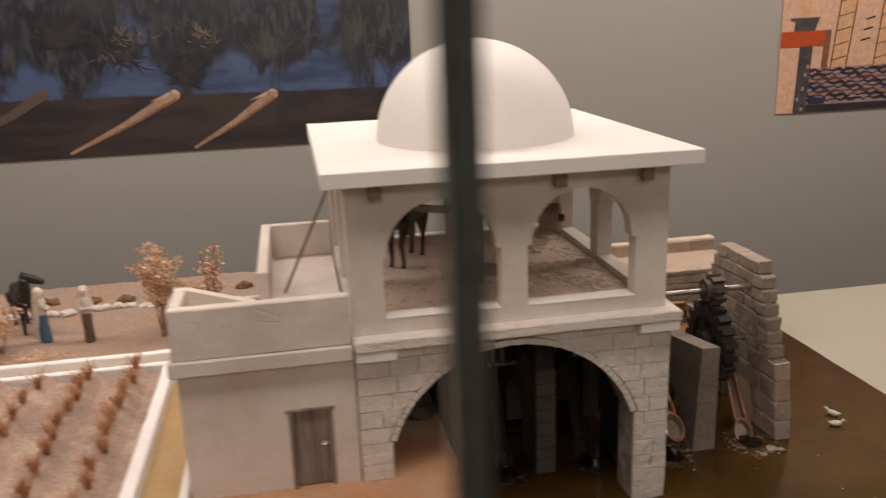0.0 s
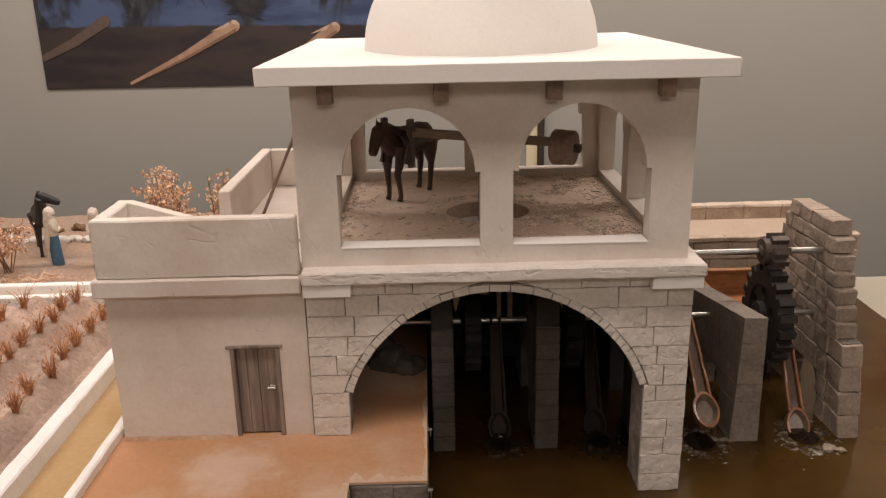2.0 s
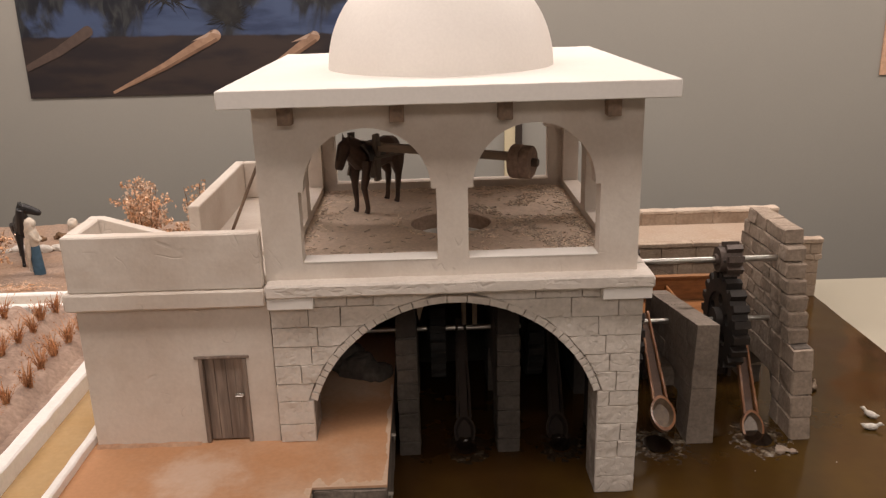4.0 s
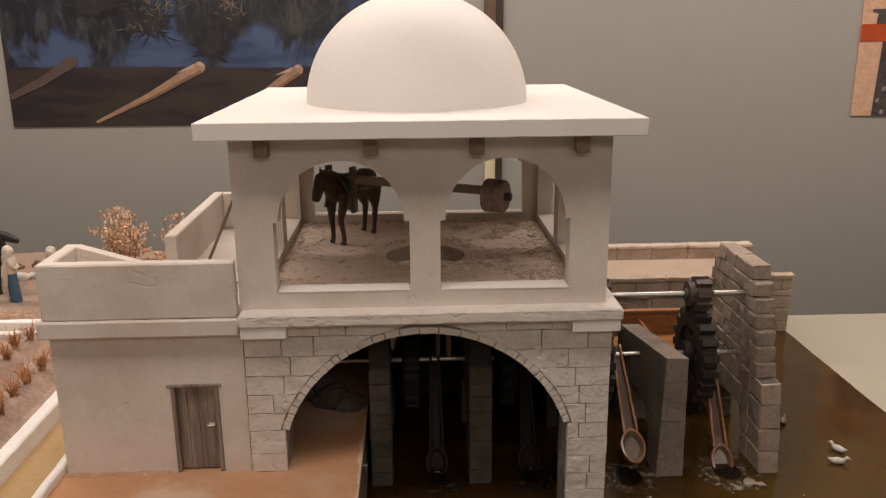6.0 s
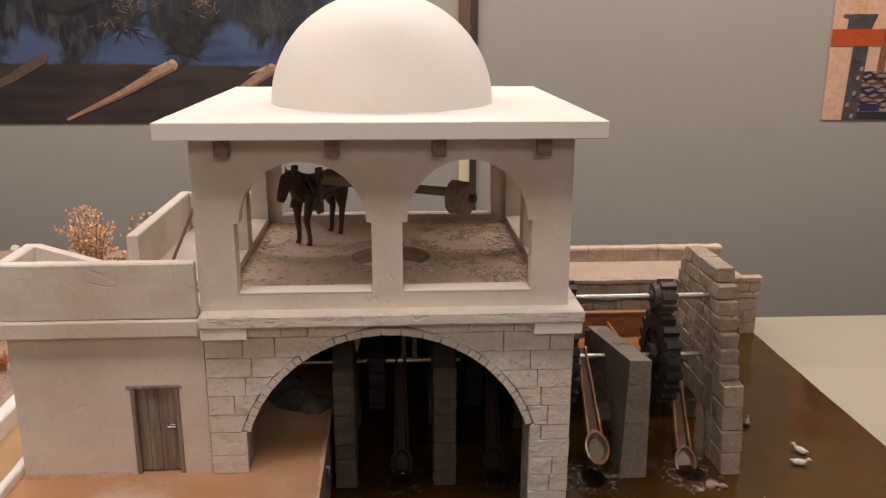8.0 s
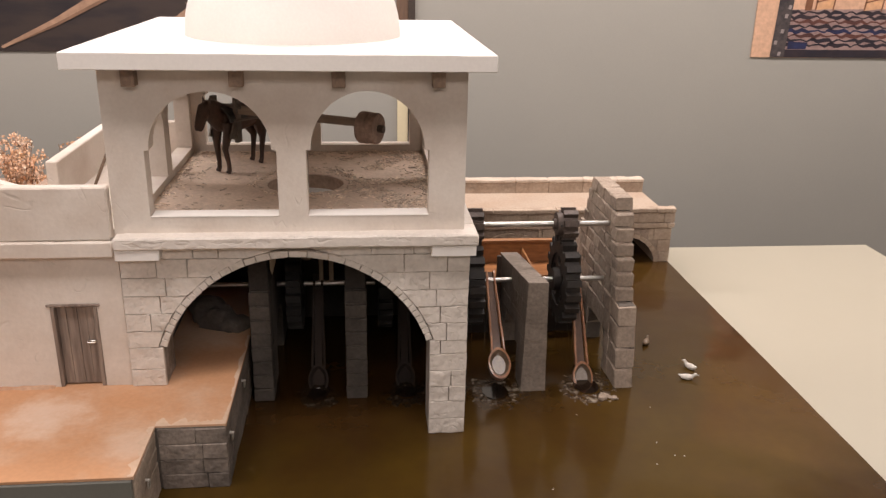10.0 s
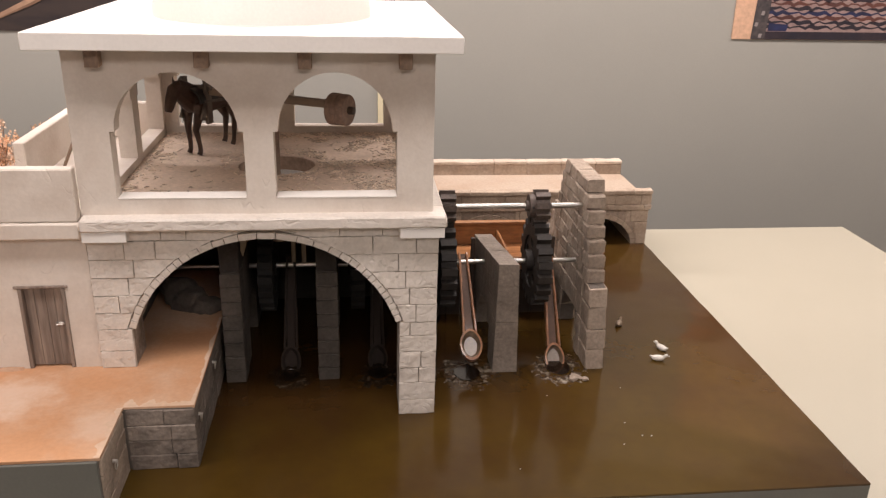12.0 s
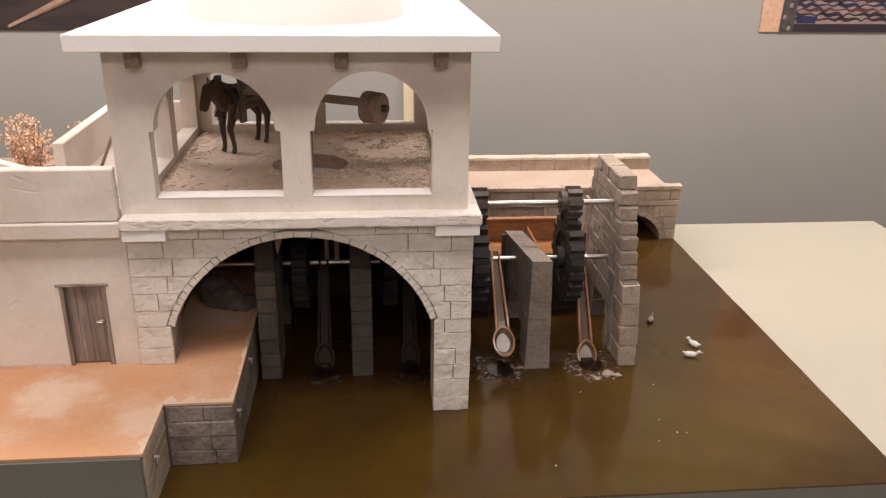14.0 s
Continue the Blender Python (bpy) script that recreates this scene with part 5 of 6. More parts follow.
def horse_figurine(name, at, turn, size, material, label, head_turn=None):
    """A toy horse as one plain mesh, facing +x before its turn."""
    bm_ = bmesh.new()
    tube(bm_, [(-0.078, 0, 0.118), (-0.070, 0, 0.120), (-0.045, 0, 0.118), (0, 0, 0.114), (0.045, 0, 0.119), (0.066, 0, 0.121), (0.076, 0, 0.118)],
         [0.008, 0.024, 0.031, 0.030, 0.032, 0.025, 0.010], 14, 0.84)
    if head_turn is None:
        tube(bm_, [(0.052, 0, 0.118), (0.076, 0, 0.134), (0.094, 0, 0.146), (0.106, 0, 0.152)], [0.031, 0.028, 0.023, 0.017], 12, 0.62)
        tube(bm_, [(0.096, 0, 0.156), (0.110, 0, 0.148), (0.122, 0, 0.128), (0.130, 0, 0.111), (0.132, 0, 0.105)], [0.012, 0.0175, 0.0145, 0.0118, 0.008], 10, 0.7)
        tube(bm_, [(0.052, 0, 0.142), (0.076, 0, 0.155), (0.096, 0, 0.163)], [0.004, 0.006, 0.004], 6, 0.6)
        poll, cs, sn = Vector((0.101, 0, 0.160)), 1.0, 0.0
    else:
        cs, sn = math.cos(radians(head_turn)), math.sin(radians(head_turn))
        tube(bm_, [(0.050, 0, 0.120), (0.066, 0, 0.148), (0.076, 0, 0.172), (0.082, 0, 0.190)], [0.034, 0.028, 0.023, 0.018], 12, 0.7)
        tube(bm_, [(0.074 - 0.006 * cs, -0.006 * sn, 0.192), (0.080 + 0.010 * cs, 0.010 * sn, 0.190), (0.080 + 0.034 * cs, 0.034 * sn, 0.182), (0.080 + 0.054 * cs, 0.054 * sn, 0.174), (0.080 + 0.060 * cs, 0.060 * sn, 0.171)],
             [0.011, 0.0165, 0.0135, 0.010, 0.006], 10, 0.75)
        tube(bm_, [(0.044, 0, 0.146), (0.056, 0, 0.176), (0.070, 0, 0.203)], [0.007, 0.011, 0.008], 8, 0.6)
        poll = Vector((0.079, 0, 0.198))
    for s in (-1, 1):
        tube(bm_, [poll + Vector((-sn * s * 0.007, cs * s * 0.007, 0)), poll + Vector((-sn * s * 0.009, cs * s * 0.009, 0.015))], [0.004, 0.0008], 6)
        lift = 0.012 if s > 0 else 0.0
        tube(bm_, [(0.054, s * 0.015, 0.112), (0.056, s * 0.016, 0.088), (0.058 + lift, s * 0.016, 0.056), (0.054 + lift * 0.6, s * 0.016, 0.022), (0.055 + lift * 0.4, s * 0.016, 0.008), (0.060 + lift * 0.4, s * 0.016, 0.0)],
             [0.017, 0.0115, 0.0072, 0.0052, 0.0054, 0.0064], 8)
        tube(bm_, [(-0.055, s * 0.016, 0.112), (-0.058, s * 0.017, 0.086), (-0.074 + lift, s * 0.017, 0.060), (-0.069 + lift, s * 0.017, 0.024), (-0.067 + lift, s * 0.017, 0.008), (-0.062 + lift, s * 0.017, 0.0)],
             [0.022, 0.0160, 0.0078, 0.0052, 0.0054, 0.0064], 8)
    tube(bm_, [(-0.076, 0, 0.128), (-0.090, 0, 0.118), (-0.095, 0, 0.090), (-0.092, 0, 0.060)], [0.005, 0.0055, 0.005, 0.002], 8)
    ob = link_mesh(name, bm_, material, smooth=True)
    md = ob.modifiers.new("merge", "REMESH")
    md.mode, md.voxel_size, md.use_smooth_shade = "VOXEL", 0.0018, True
    ob.matrix_world = pose(*at, 0, 0, turn) @ Matrix.Scale(size, 4)
    return tagged(ob, label, "horse figurine")


horse_figurine("horse_figurine", (0.160, 0.413, 0.4335), -121, 0.96, HORSEM, "dark brown model horse harnessed to the sweep beam")
horse_figurine("horse_figurine", (-0.866, 0.975, 0.160), -62, 0.88, BLACKH, "black model horse standing on the open ground", 62)


def figurine(at, turn, skirt, label):
    """A small robed figure as one plain mesh."""
    bm_ = bmesh.new()
    tube(bm_, [(0.002, 0, 0), (0.002, 0, 0.006), (0.001, 0, 0.03), (0, 0, 0.06), (0, 0, 0.082), (0, 0, 0.092)], [0.0120, 0.0128, 0.0118, 0.0108, 0.0098, 0.0085], 18, 0.9)
    for f in bm_.faces:
        f.material_index = 1
    before = len(bm_.faces)
    # bust, arms folded to the front, and a hooded shawl that hangs down one side to the ground
    tube(bm_, [(0, 0, 0.070), (0, 0, 0.084), (0, 0, 0.097), (0, 0, 0.106), (0, 0, 0.112)], [0.0104, 0.0118, 0.0130, 0.0100, 0.0060], 16, 1.12)
    ball(bm_, (0.0025, -0.0010, 0.1215), 0.0092, (0.95, 1.0, 1.12))
    tube(bm_, [(-0.001, 0, 0.1345), (-0.001, 0, 0.131), (-0.002, 0, 0.124), (-0.003, 0, 0.114), (-0.004, 0.001, 0.104), (-0.005, 0.002, 0.092)], [0.0030, 0.0085, 0.0112, 0.0112, 0.0128, 0.0120], 14, 1.0)
    tube(bm_, [(-0.006, 0.004, 0.102), (-0.010, 0.006, 0.080), (-0.0125, 0.006, 0.052), (-0.0140, 0.004, 0.026), (-0.0150, 0.002, 0.008)], [0.0095, 0.0098, 0.0085, 0.0075, 0.0035], 12, 0.75)
    tube(bm_, [(-0.006, -0.006, 0.100), (-0.010, -0.009, 0.078), (-0.0125, -0.009, 0.050), (-0.0135, -0.007, 0.030)], [0.0070, 0.0066, 0.0052, 0.0022], 10)
    for s_ in (-1, 1):
        tube(bm_, [(0.002, s_ * 0.0115, 0.100), (0.006, s_ * 0.0135, 0.088), (0.0125, s_ * 0.008, 0.081), (0.0155, s_ * 0.001, 0.084)], [0.0052, 0.0048, 0.0042, 0.0032], 8)
    bm_.faces.ensure_lookup_table()
    for f in bm_.faces[before:]:
        f.material_index = 0
    for v in bm_.verts:
        v.co += 0.0009 * noise.noise_vector(v.co * 120)
    ob = link_mesh("robed_figurine", bm_, [CLOTHW, skirt], smooth=True)
    ob.matrix_world = pose(*at, 0, 0, turn) @ Matrix.Scale(1.18, 4)
    return tagged(ob, label, "figurine")


figurine((-0.782, 0.850, 0.158), 10, CLOTHB, "small robed figurine with cream shawl and blue skirt")
figurine((-0.664, 0.830, 0.158), -75, CLOTHD, "small robed figurine with cream headcloth and brown robe")


def duck(at, turn, material, label):
    bm_ = bmesh.new()
    ball(bm_, (0, 0, 0.005), 0.0085, (1.75, 0.95, 0.8))
    tube(bm_, [(0.009, 0, 0.006), (0.014, 0, 0.009), (0.016, 0, 0.011)], [0.0040, 0.0034, 0.003], 8)
    ball(bm_, (0.0175, 0, 0.0115), 0.0042, (1.15, 0.9, 0.95), 10, 6)
    tube(bm_, [(0.020, 0, 0.011), (0.0255, 0, 0.010)], [0.0016, 0.001], 6)
    tube(bm_, [(-0.012, 0, 0.007), (-0.019, 0, 0.010)], [0.004, 0.001], 6)
    ob = link_mesh("duck_figurine", bm_, material, smooth=True)
    ob.matrix_world = pose(*at, 0, 0, turn)
    return tagged(ob, label, "duck figurine", "ducks on the water")


duck((1.140, 0.178, 0.001), -12, DUCKW, "small white model duck swimming on the brown water")
duck((1.166, 0.226, 0.001), 118, DUCKW, "small white model duck swimming on the brown water")
duck((1.105, 0.355, 0.001), 60, DUCKB, "small brown model duck swimming on the brown water")

# ---------------------------------------------------------------- dry plants, stones


def blade(bm_, root, tip_, wide, side):
    mid = (root + tip_) / 2 + Vector((0, 0, 0.15)) * (tip_ - root).length
    a_ = [bm_.verts.new(p) for p in (root - side * wide, root + side * wide, mid + side * wide * 0.8, mid - side * wide * 0.8)]
    t_ = bm_.verts.new(tip_)
    bm_.faces.new(a_)
    bm_.faces.new([a_[3], a_[2], t_])


def crop_mesh(seed):
    rnd_ = random.Random(seed)
    bm_ = bmesh.new()
    for _ in range(44):
        a_, lean = rnd_.uniform(0, 2 * math.pi), rnd_.uniform(0.05, 0.95)
        h_ = rnd_.uniform(0.022, 0.055)
        root = Vector((rnd_.uniform(-0.005, 0.005), rnd_.uniform(-0.005, 0.005), -0.004))
        tip_ = root + Vector((math.cos(a_) * lean * h_, math.sin(a_) * lean * h_, h_))
        blade(bm_, root, tip_, rnd_.uniform(0.0008, 0.0015), Vector((-math.sin(a_), math.cos(a_), 0)))
        for _ in range(3):
            p = root.lerp(tip_, rnd_.uniform(0.35, 1.0)) + Vector((rnd_.gauss(0, 1), rnd_.gauss(0, 1), rnd_.gauss(0, 1) + 0.6)) * 0.0014
            s_ = rnd_.uniform(0.0012, 0.0027)
            m_ = Matrix.Translation(p) @ Euler((rnd_.uniform(0, 6), rnd_.uniform(0, 6), rnd_.uniform(0, 6))).to_matrix().to_4x4()
            bm_.faces.new([bm_.verts.new(m_ @ Vector(q_)) for q_ in ((-s_, 0, 0), (0, -s_ * 0.6, s_ * 0.3), (s_ * 1.2, 0, 0), (0, s_ * 0.6, s_ * 0.3))])
    return bm_


crops = []
for k in range(4):
    ob = link_mesh("crop_plant", crop_mesh(k), CROP)
    crops.append(tagged(ob, "dry orange-brown crop tuft growing in the field", "crop plant", "crop plants in the field"))
rnd = random.Random(2)
first = set()
for row in range(8):
    x = -0.505 - 0.108 * row
    y = -0.23 + rnd.uniform(0, 0.05)
    while y < 0.57:
        px, py = x + rnd.uniform(-0.008, 0.008), y
        k = rnd.randrange(4)
        m_ = pose(px, py, field_height(px, py) + 0.001, 0, 0, rnd.uniform(0, 360))
        if k not in first:
            first.add(k)
            crops[k].matrix_world = m_
        else:
            copy_thing(crops[k], m_)
        y += rnd.uniform(0.055, 0.085)


def shrub(at, height, spread, leaves, seed, label):
    """A dry shrub: forked twigs with many small pale orange leaves."""
    rnd_ = random.Random(seed)
    ob = thing("dry_shrub", at, label, "shrub", "dry shrubs")
    bm_, lf = bmesh.new(), bmesh.new()
    tips = []
    for _ in range(9):
        a_ = rnd_.uniform(0, 2 * math.pi)
        p0 = Vector((at[0] + rnd_.uniform(-0.01, 0.01), at[1] + rnd_.uniform(-0.01, 0.01), at[2] - 0.004))
        top = Vector((math.cos(a_) * spread * rnd_.uniform(0.1, 0.8), math.sin(a_) * spread * rnd_.uniform(0.1, 0.8), height * rnd_.uniform(0.62, 0.95)))
        p1, p2 = p0 + top * 0.5 + Vector((0, 0, height * 0.06)), p0 + top
        tube(bm_, [p0, p1, p2], [0.0016, 0.0012, 0.0007], 5)
        for _ in range(7):
            f_ = rnd_.uniform(0.4, 1.0)
            base_ = p0 + (p2 - p0) * f_ + Vector((0, 0, height * 0.12 * f_ * (1 - f_)))
            b_ = rnd_.uniform(0, 2 * math.pi)
            end_ = base_ + Vector((math.cos(b_), math.sin(b_), rnd_.uniform(0.1, 1.1))) * spread * rnd_.uniform(0.25, 0.48)
            tube(bm_, [base_, end_], [0.0007, 0.0004], 4)
            tips.append((base_, end_))
    part("twigs", bm_, TWIG, ob)
    for _ in range(leaves):
        base_, end_ = tips[rnd_.randrange(len(tips))]
        p = base_.lerp(end_, rnd_.uniform(0.35, 1.12)) + Vector((rnd_.gauss(0, 1), rnd_.gauss(0, 1), rnd_.gauss(0, 1))) * 0.0055
        s_ = rnd_.uniform(0.0022, 0.0046)
        m_ = Matrix.Translation(p) @ Euler((rnd_.uniform(0, 6), rnd_.uniform(0, 6), rnd_.uniform(0, 6))).to_matrix().to_4x4()
        vs = [lf.verts.new(m_ @ Vector(c_)) for c_ in ((-s_, 0, 0), (-s_ * 0.4, -s_ * 0.75, s_ * 0.2), (s_ * 0.6, -s_ * 0.7, s_ * 0.2), (s_ * 1.15, 0, 0), (s_ * 0.6, s_ * 0.7, s_ * 0.2), (-s_ * 0.4, s_ * 0.75, s_ * 0.2))]
        lf.faces.new(vs)
    tagged(part("leaves", lf, LEAF, ob, "pale orange dry leaves"), kind="stuff")


shrub((-0.466, 0.81, 0.160), 0.278, 0.088, 2300, 12, "dry orange shrub beside the house")
shrub((-0.322, 0.77, 0.160), 0.276, 0.042, 520, 4, "thin dry orange shrub behind the house")
shrub((-0.88, 0.79, 0.160), 0.142, 0.085, 1500, 5, "low dry orange shrub beside the canal")
shrub((-0.40, 0.86, 0.160), 0.12, 0.07, 600, 6, "low dry orange shrub behind the house")
rnd = random.Random(14)
x = -1.25
while x < -0.12:
    y = 1.075 + 0.02 * math.sin(x * 9) + rnd.uniform(-0.01, 0.01)
    s_ = rnd.uniform(0.011, 0.021)
    bm = bmesh.new()
    bmesh.ops.create_icosphere(bm, subdivisions=2, radius=s_, matrix=Matrix.Diagonal((1.5, 0.9, 0.7, 1)))
    for v in bm.verts:
        v.co += s_ * 0.45 * noise.noise_vector(v.co * 45 + Vector((x * 20, 0, 0)))
    ob = link_mesh("white_stone", bm, STONEW)
    ob.matrix_world = pose(x, y, land_height(x, y) + s_ * 0.35, 0, 0, rnd.uniform(-30, 30))
    tagged(ob, "rough white stone lying in a row on the ground", "stone", "row of white stones")
    x += s_ * rnd.uniform(2.0, 3.4)
for k in range(11):
    x, y = -1.3 + 0.115 * k + rnd.uniform(-0.03, 0.03), 1.17 + rnd.uniform(-0.02, 0.02)
    bm = bmesh.new()
    bmesh.ops.create_icosphere(bm, subdivisions=3, radius=0.02, matrix=Matrix.Diagonal((1.4, 0.9, 0.6, 1)))
    for v in bm.verts:
        v.co += 0.009 * noise.noise_vector(v.co * 70 + Vector((k, 0, 0))) + 0.005 * noise.noise_vector(v.co * 200)
    ob = link_mesh("dry_tuft", bm, mat("dark_tuft", (0.15, 0.09, 0.05), 0.95, (0.25, 0.14, 0.07), 0.8, 60, 250, 0.4, 1.0, 250))
    ob.matrix_world = pose(x, y, land_height(x, y) + 0.004)
    tagged(ob, "low dark brown tuft of dry scrub", "scrub tuft", "scrub tufts on the ridge")
bm = bmesh.new()
rnd = random.Random(77)
for _ in range(1700):
    x, y = -0.80 + rnd.gauss(0, 0.05), 0.735 + rnd.gauss(0, 0.022)
    if y < 0.67:
        continue
    s_ = rnd.uniform(0.001, 0.003)
    m_ = Matrix.Translation((x, y, land_height(x, y) + 0.001)) @ Euler((rnd.uniform(-.6, .6), rnd.uniform(-.6, .6), rnd.uniform(0, 6))).to_matrix().to_4x4()
    bm.faces.new([bm.verts.new(m_ @ Vector(c_)) for c_ in ((-s_, 0, 0), (0, -s_ * 0.6, s_ * 0.2), (s_ * 1.2, 0, 0), (0, s_ * 0.6, s_ * 0.2))])
tagged(link_mesh("leaf_litter", bm, LEAF), "fallen orange leaf litter on the ground", "leaf litter", kind="stuff")

# ---------------------------------------------------------------- pictures and strip on the back wall
WY = 1.95


def flat(poly, lift, name, material, parent, label=""):
    """A thin printed shape on a panel of the back wall, from its outline in x and z."""
    bm_ = bmesh.new()
    vs = [bm_.verts.new((px, WY - lift, pz)) for px, pz in poly]
    f_ = bm_.faces.new(vs)
    bmesh.ops.triangulate(bm_, faces=[f_])
    return part(name, bm_, material, parent, label)


def ink(name, colour, second=None, scale=10, amount=0.7, stretch=(1, 1, 1)):
    return mat(name, colour, 0.45, second, amount, scale, 60, 0.15, 0.0, stretch=stretch, spot_lo=0.38, spot_hi=0.62)


photo = thing("wall_photograph", (-0.41, WY, 0.5), "large dark photograph of logs in a blue pond", "photograph")


def photo_print():
    """The printed pond: dark reeds over blue water above a brown bank, in the panel's own x and z."""
    m = bpy.data.materials.new("photo_print")
    m.use_nodes = True
    nt = m.node_tree
    n, link = nt.nodes, nt.links.new
    bsdf = n["Principled BSDF"]
    bsdf.inputs["Roughness"].default_value = 0.4
    tc, sep = n.new("ShaderNodeTexCoord"), n.new("ShaderNodeSeparateXYZ")
    link(tc.outputs["Object"], sep.inputs[0])

    def tex(scale, stretch, detail=7, distort=0.0):
        mp, t_ = n.new("ShaderNodeMapping"), n.new("ShaderNodeTexNoise")
        mp.inputs["Scale"].default_value = stretch
        t_.inputs["Scale"].default_value, t_.inputs["Detail"].default_value, t_.inputs["Distortion"].default_value = scale, detail, distort
        link(tc.outputs["Object"], mp.inputs[0]), link(mp.outputs[0], t_.inputs["Vector"])
        return t_.outputs["Fac"]

    def calc(op, a_, b_=0.0, c_=0.0):
        k = n.new("ShaderNodeMath")
        k.operation = op
        for s_, v_ in zip(k.inputs, (a_, b_, c_)):
            if isinstance(v_, (int, float)):
                s_.default_value = v_
            else:
                link(v_, s_)
        return k.outputs[0]

    def span(v_, a0_, a1_, b0_, b1_):
        k = n.new("ShaderNodeMapRange")
        k.interpolation_type = "SMOOTHSTEP"
        link(v_, k.inputs["Value"])
        for key, val in (("From Min", a0_), ("From Max", a1_), ("To Min", b0_), ("To Max", b1_)):
            k.inputs[key].default_value = val
        return k.outputs[0]

    def blend(f_, a_, b_):
        k = n.new("ShaderNodeMix")
        k.data_type = "RGBA"
        link(f_, k.inputs["Factor"])
        for key, val in (("A", a_), ("B", b_)):
            if isinstance(val, tuple):
                k.inputs[key].default_value = (*val, 1)
            else:
                link(val, k.inputs[key])
        return k.outputs["Result"]

    x_, z_ = sep.outputs["X"], sep.outputs["Z"]
    lean = calc("MULTIPLY_ADD", z_, -0.15, x_)
    wave = calc("COSINE", calc("MULTIPLY", calc("ADD", lean, 0.7725), 2 * math.pi / 0.365))
    rough_ = calc("MULTIPLY", calc("SUBTRACT", tex(5.5, (1.3, 1, 0.7), 5, 1.1), 0.5), 4.0)
    height_ = span(z_, 0.72, 0.93, 0.60, -0.85)
    pond = span(calc("ADD", calc("MULTIPLY_ADD", wave, 0.62, rough_), height_), -0.30, 0.42, 0.0, 1.0)
    reeds = blend(span(tex(22, (1.5, 1, 0.55), 7, 0.8), 0.42, 0.74, 0.0, 1.0), (0.015, 0.017, 0.024), (0.054, 0.058, 0.060))
    reeds = blend(span(tex(5, (1, 1, 1), 3), 0.4, 0.65, 0.0, 0.6), reeds, (0.034, 0.038, 0.044))
    blue = blend(span(tex(9, (0.6, 1, 2.0), 4), 0.35, 0.7, 0.0, 1.0), (0.064, 0.094, 0.180), (0.028, 0.044, 0.098))
    above = blend(pond, reeds, blue)
    bank = blend(span(tex(10, (0.5, 1, 1.8), 6), 0.38, 0.66, 0.0, 1.0), (0.025, 0.021, 0.024), (0.046, 0.034, 0.031))
    edge = calc("MULTIPLY_ADD", tex(14, (1, 1, 0.3), 4), 0.02, calc("MULTIPLY_ADD", x_, 0.012, z_))
    link(blend(span(edge, 0.716, 0.726, 0.0, 1.0), bank, above), bsdf.inputs["Base Color"])
    return m


bm = bmesh.new()
box(bm, -1.23, 0.414, WY - 0.006, WY - 0.0005, 0.50, 1.5)
part("panel", bm, photo_print(), photo, "dark blue and brown printed photograph")
rnd = random.Random(31)


def plant_clump(cx_, cz_, n2, long_, open_, material, label):
    """A printed water plant: a fan of narrow bent blades."""
    bm_ = bmesh.new()
    for _ in range(n2):
        a_ = math.pi / 2 + rnd.gauss(0, 1) * open_
        l_ = long_ * rnd.uniform(0.45, 1.0)
        bx, bz = cx_ + rnd.gauss(0, 1) * long_ * (0.7 if material is STEMS else 0.16), cz_ + rnd.gauss(0, 1) * long_ * (0.4 if material is STEMS else 0.12)
        mx, mz = bx + 0.55 * l_ * math.cos(a_), bz + 0.55 * l_ * math.sin(a_)
        a_ += rnd.uniform(-0.5, 0.5)
        ex, ez = mx + 0.45 * l_ * math.cos(a_), mz + 0.45 * l_ * math.sin(a_)
        w_ = rnd.uniform(0.0010, 0.0024)
        y_ = WY - rnd.uniform(0.0078, 0.0084) - (0.0003 if material is STEMS else 0.0)
        sx, sz = w_ * math.sin(a_), -w_ * math.cos(a_)
        pts_ = [bm_.verts.new((px, y_, pz)) for px, pz in ((bx - sx, bz - sz), (bx + sx, bz + sz), (mx + sx, mz + sz), (ex, ez), (mx - sx, mz - sz))]
        bm_.faces.new([pts_[0], pts_[1], pts_[2], pts_[4]])
        bm_.faces.new([pts_[4], pts_[2], pts_[3]])
    part("plant_clump", bm_, material, photo, label)


REED = ink("photo_grey_reeds", (0.060, 0.066, 0.060), (0.030, 0.034, 0.032), 14, 0.8, (3, 1, 0.5))
DARKP = ink("photo_dark_plant", (0.016, 0.017, 0.020), (0.034, 0.033, 0.031), 30, 0.7)
STEMS = ink("photo_pale_stems", (0.19, 0.145, 0.105), (0.10, 0.08, 0.06), 20)
for cx_, cz_, n2, long_, open_, tone in ((-0.134, 0.855, 120, 0.115, 0.55, REED), (-0.655, 0.925, 26, 0.045, 1.0, STEMS), (-0.715, 0.855, 9, 0.035, 1.1, STEMS), (-0.385, 0.930, 30, 0.042, 0.9, STEMS),
                                        (-0.454, 0.780, 260, 0.085, 1.0, DARKP), (-0.39, 0.88, 240, 0.095, 1.0, DARKP), (-0.68, 0.87, 260, 0.110, 1.1, DARKP), (0.20, 0.90, 80, 0.110, 0.6, REED), (-0.88, 0.93, 260, 0.13, 0.8, DARKP)):
    plant_clump(cx_, cz_, n2, long_, open_, tone, "printed water plant")
LOG = ink("photo_tan_log", (0.40, 0.255, 0.17), (0.27, 0.165, 0.11), 12, 0.7)
LOGD = ink("photo_log_shade", (0.235, 0.135, 0.085), (0.16, 0.09, 0.06), 14, 0.7)
LOGE = ink("photo_log_end", (0.52, 0.38, 0.29), (0.40, 0.28, 0.21), 20)
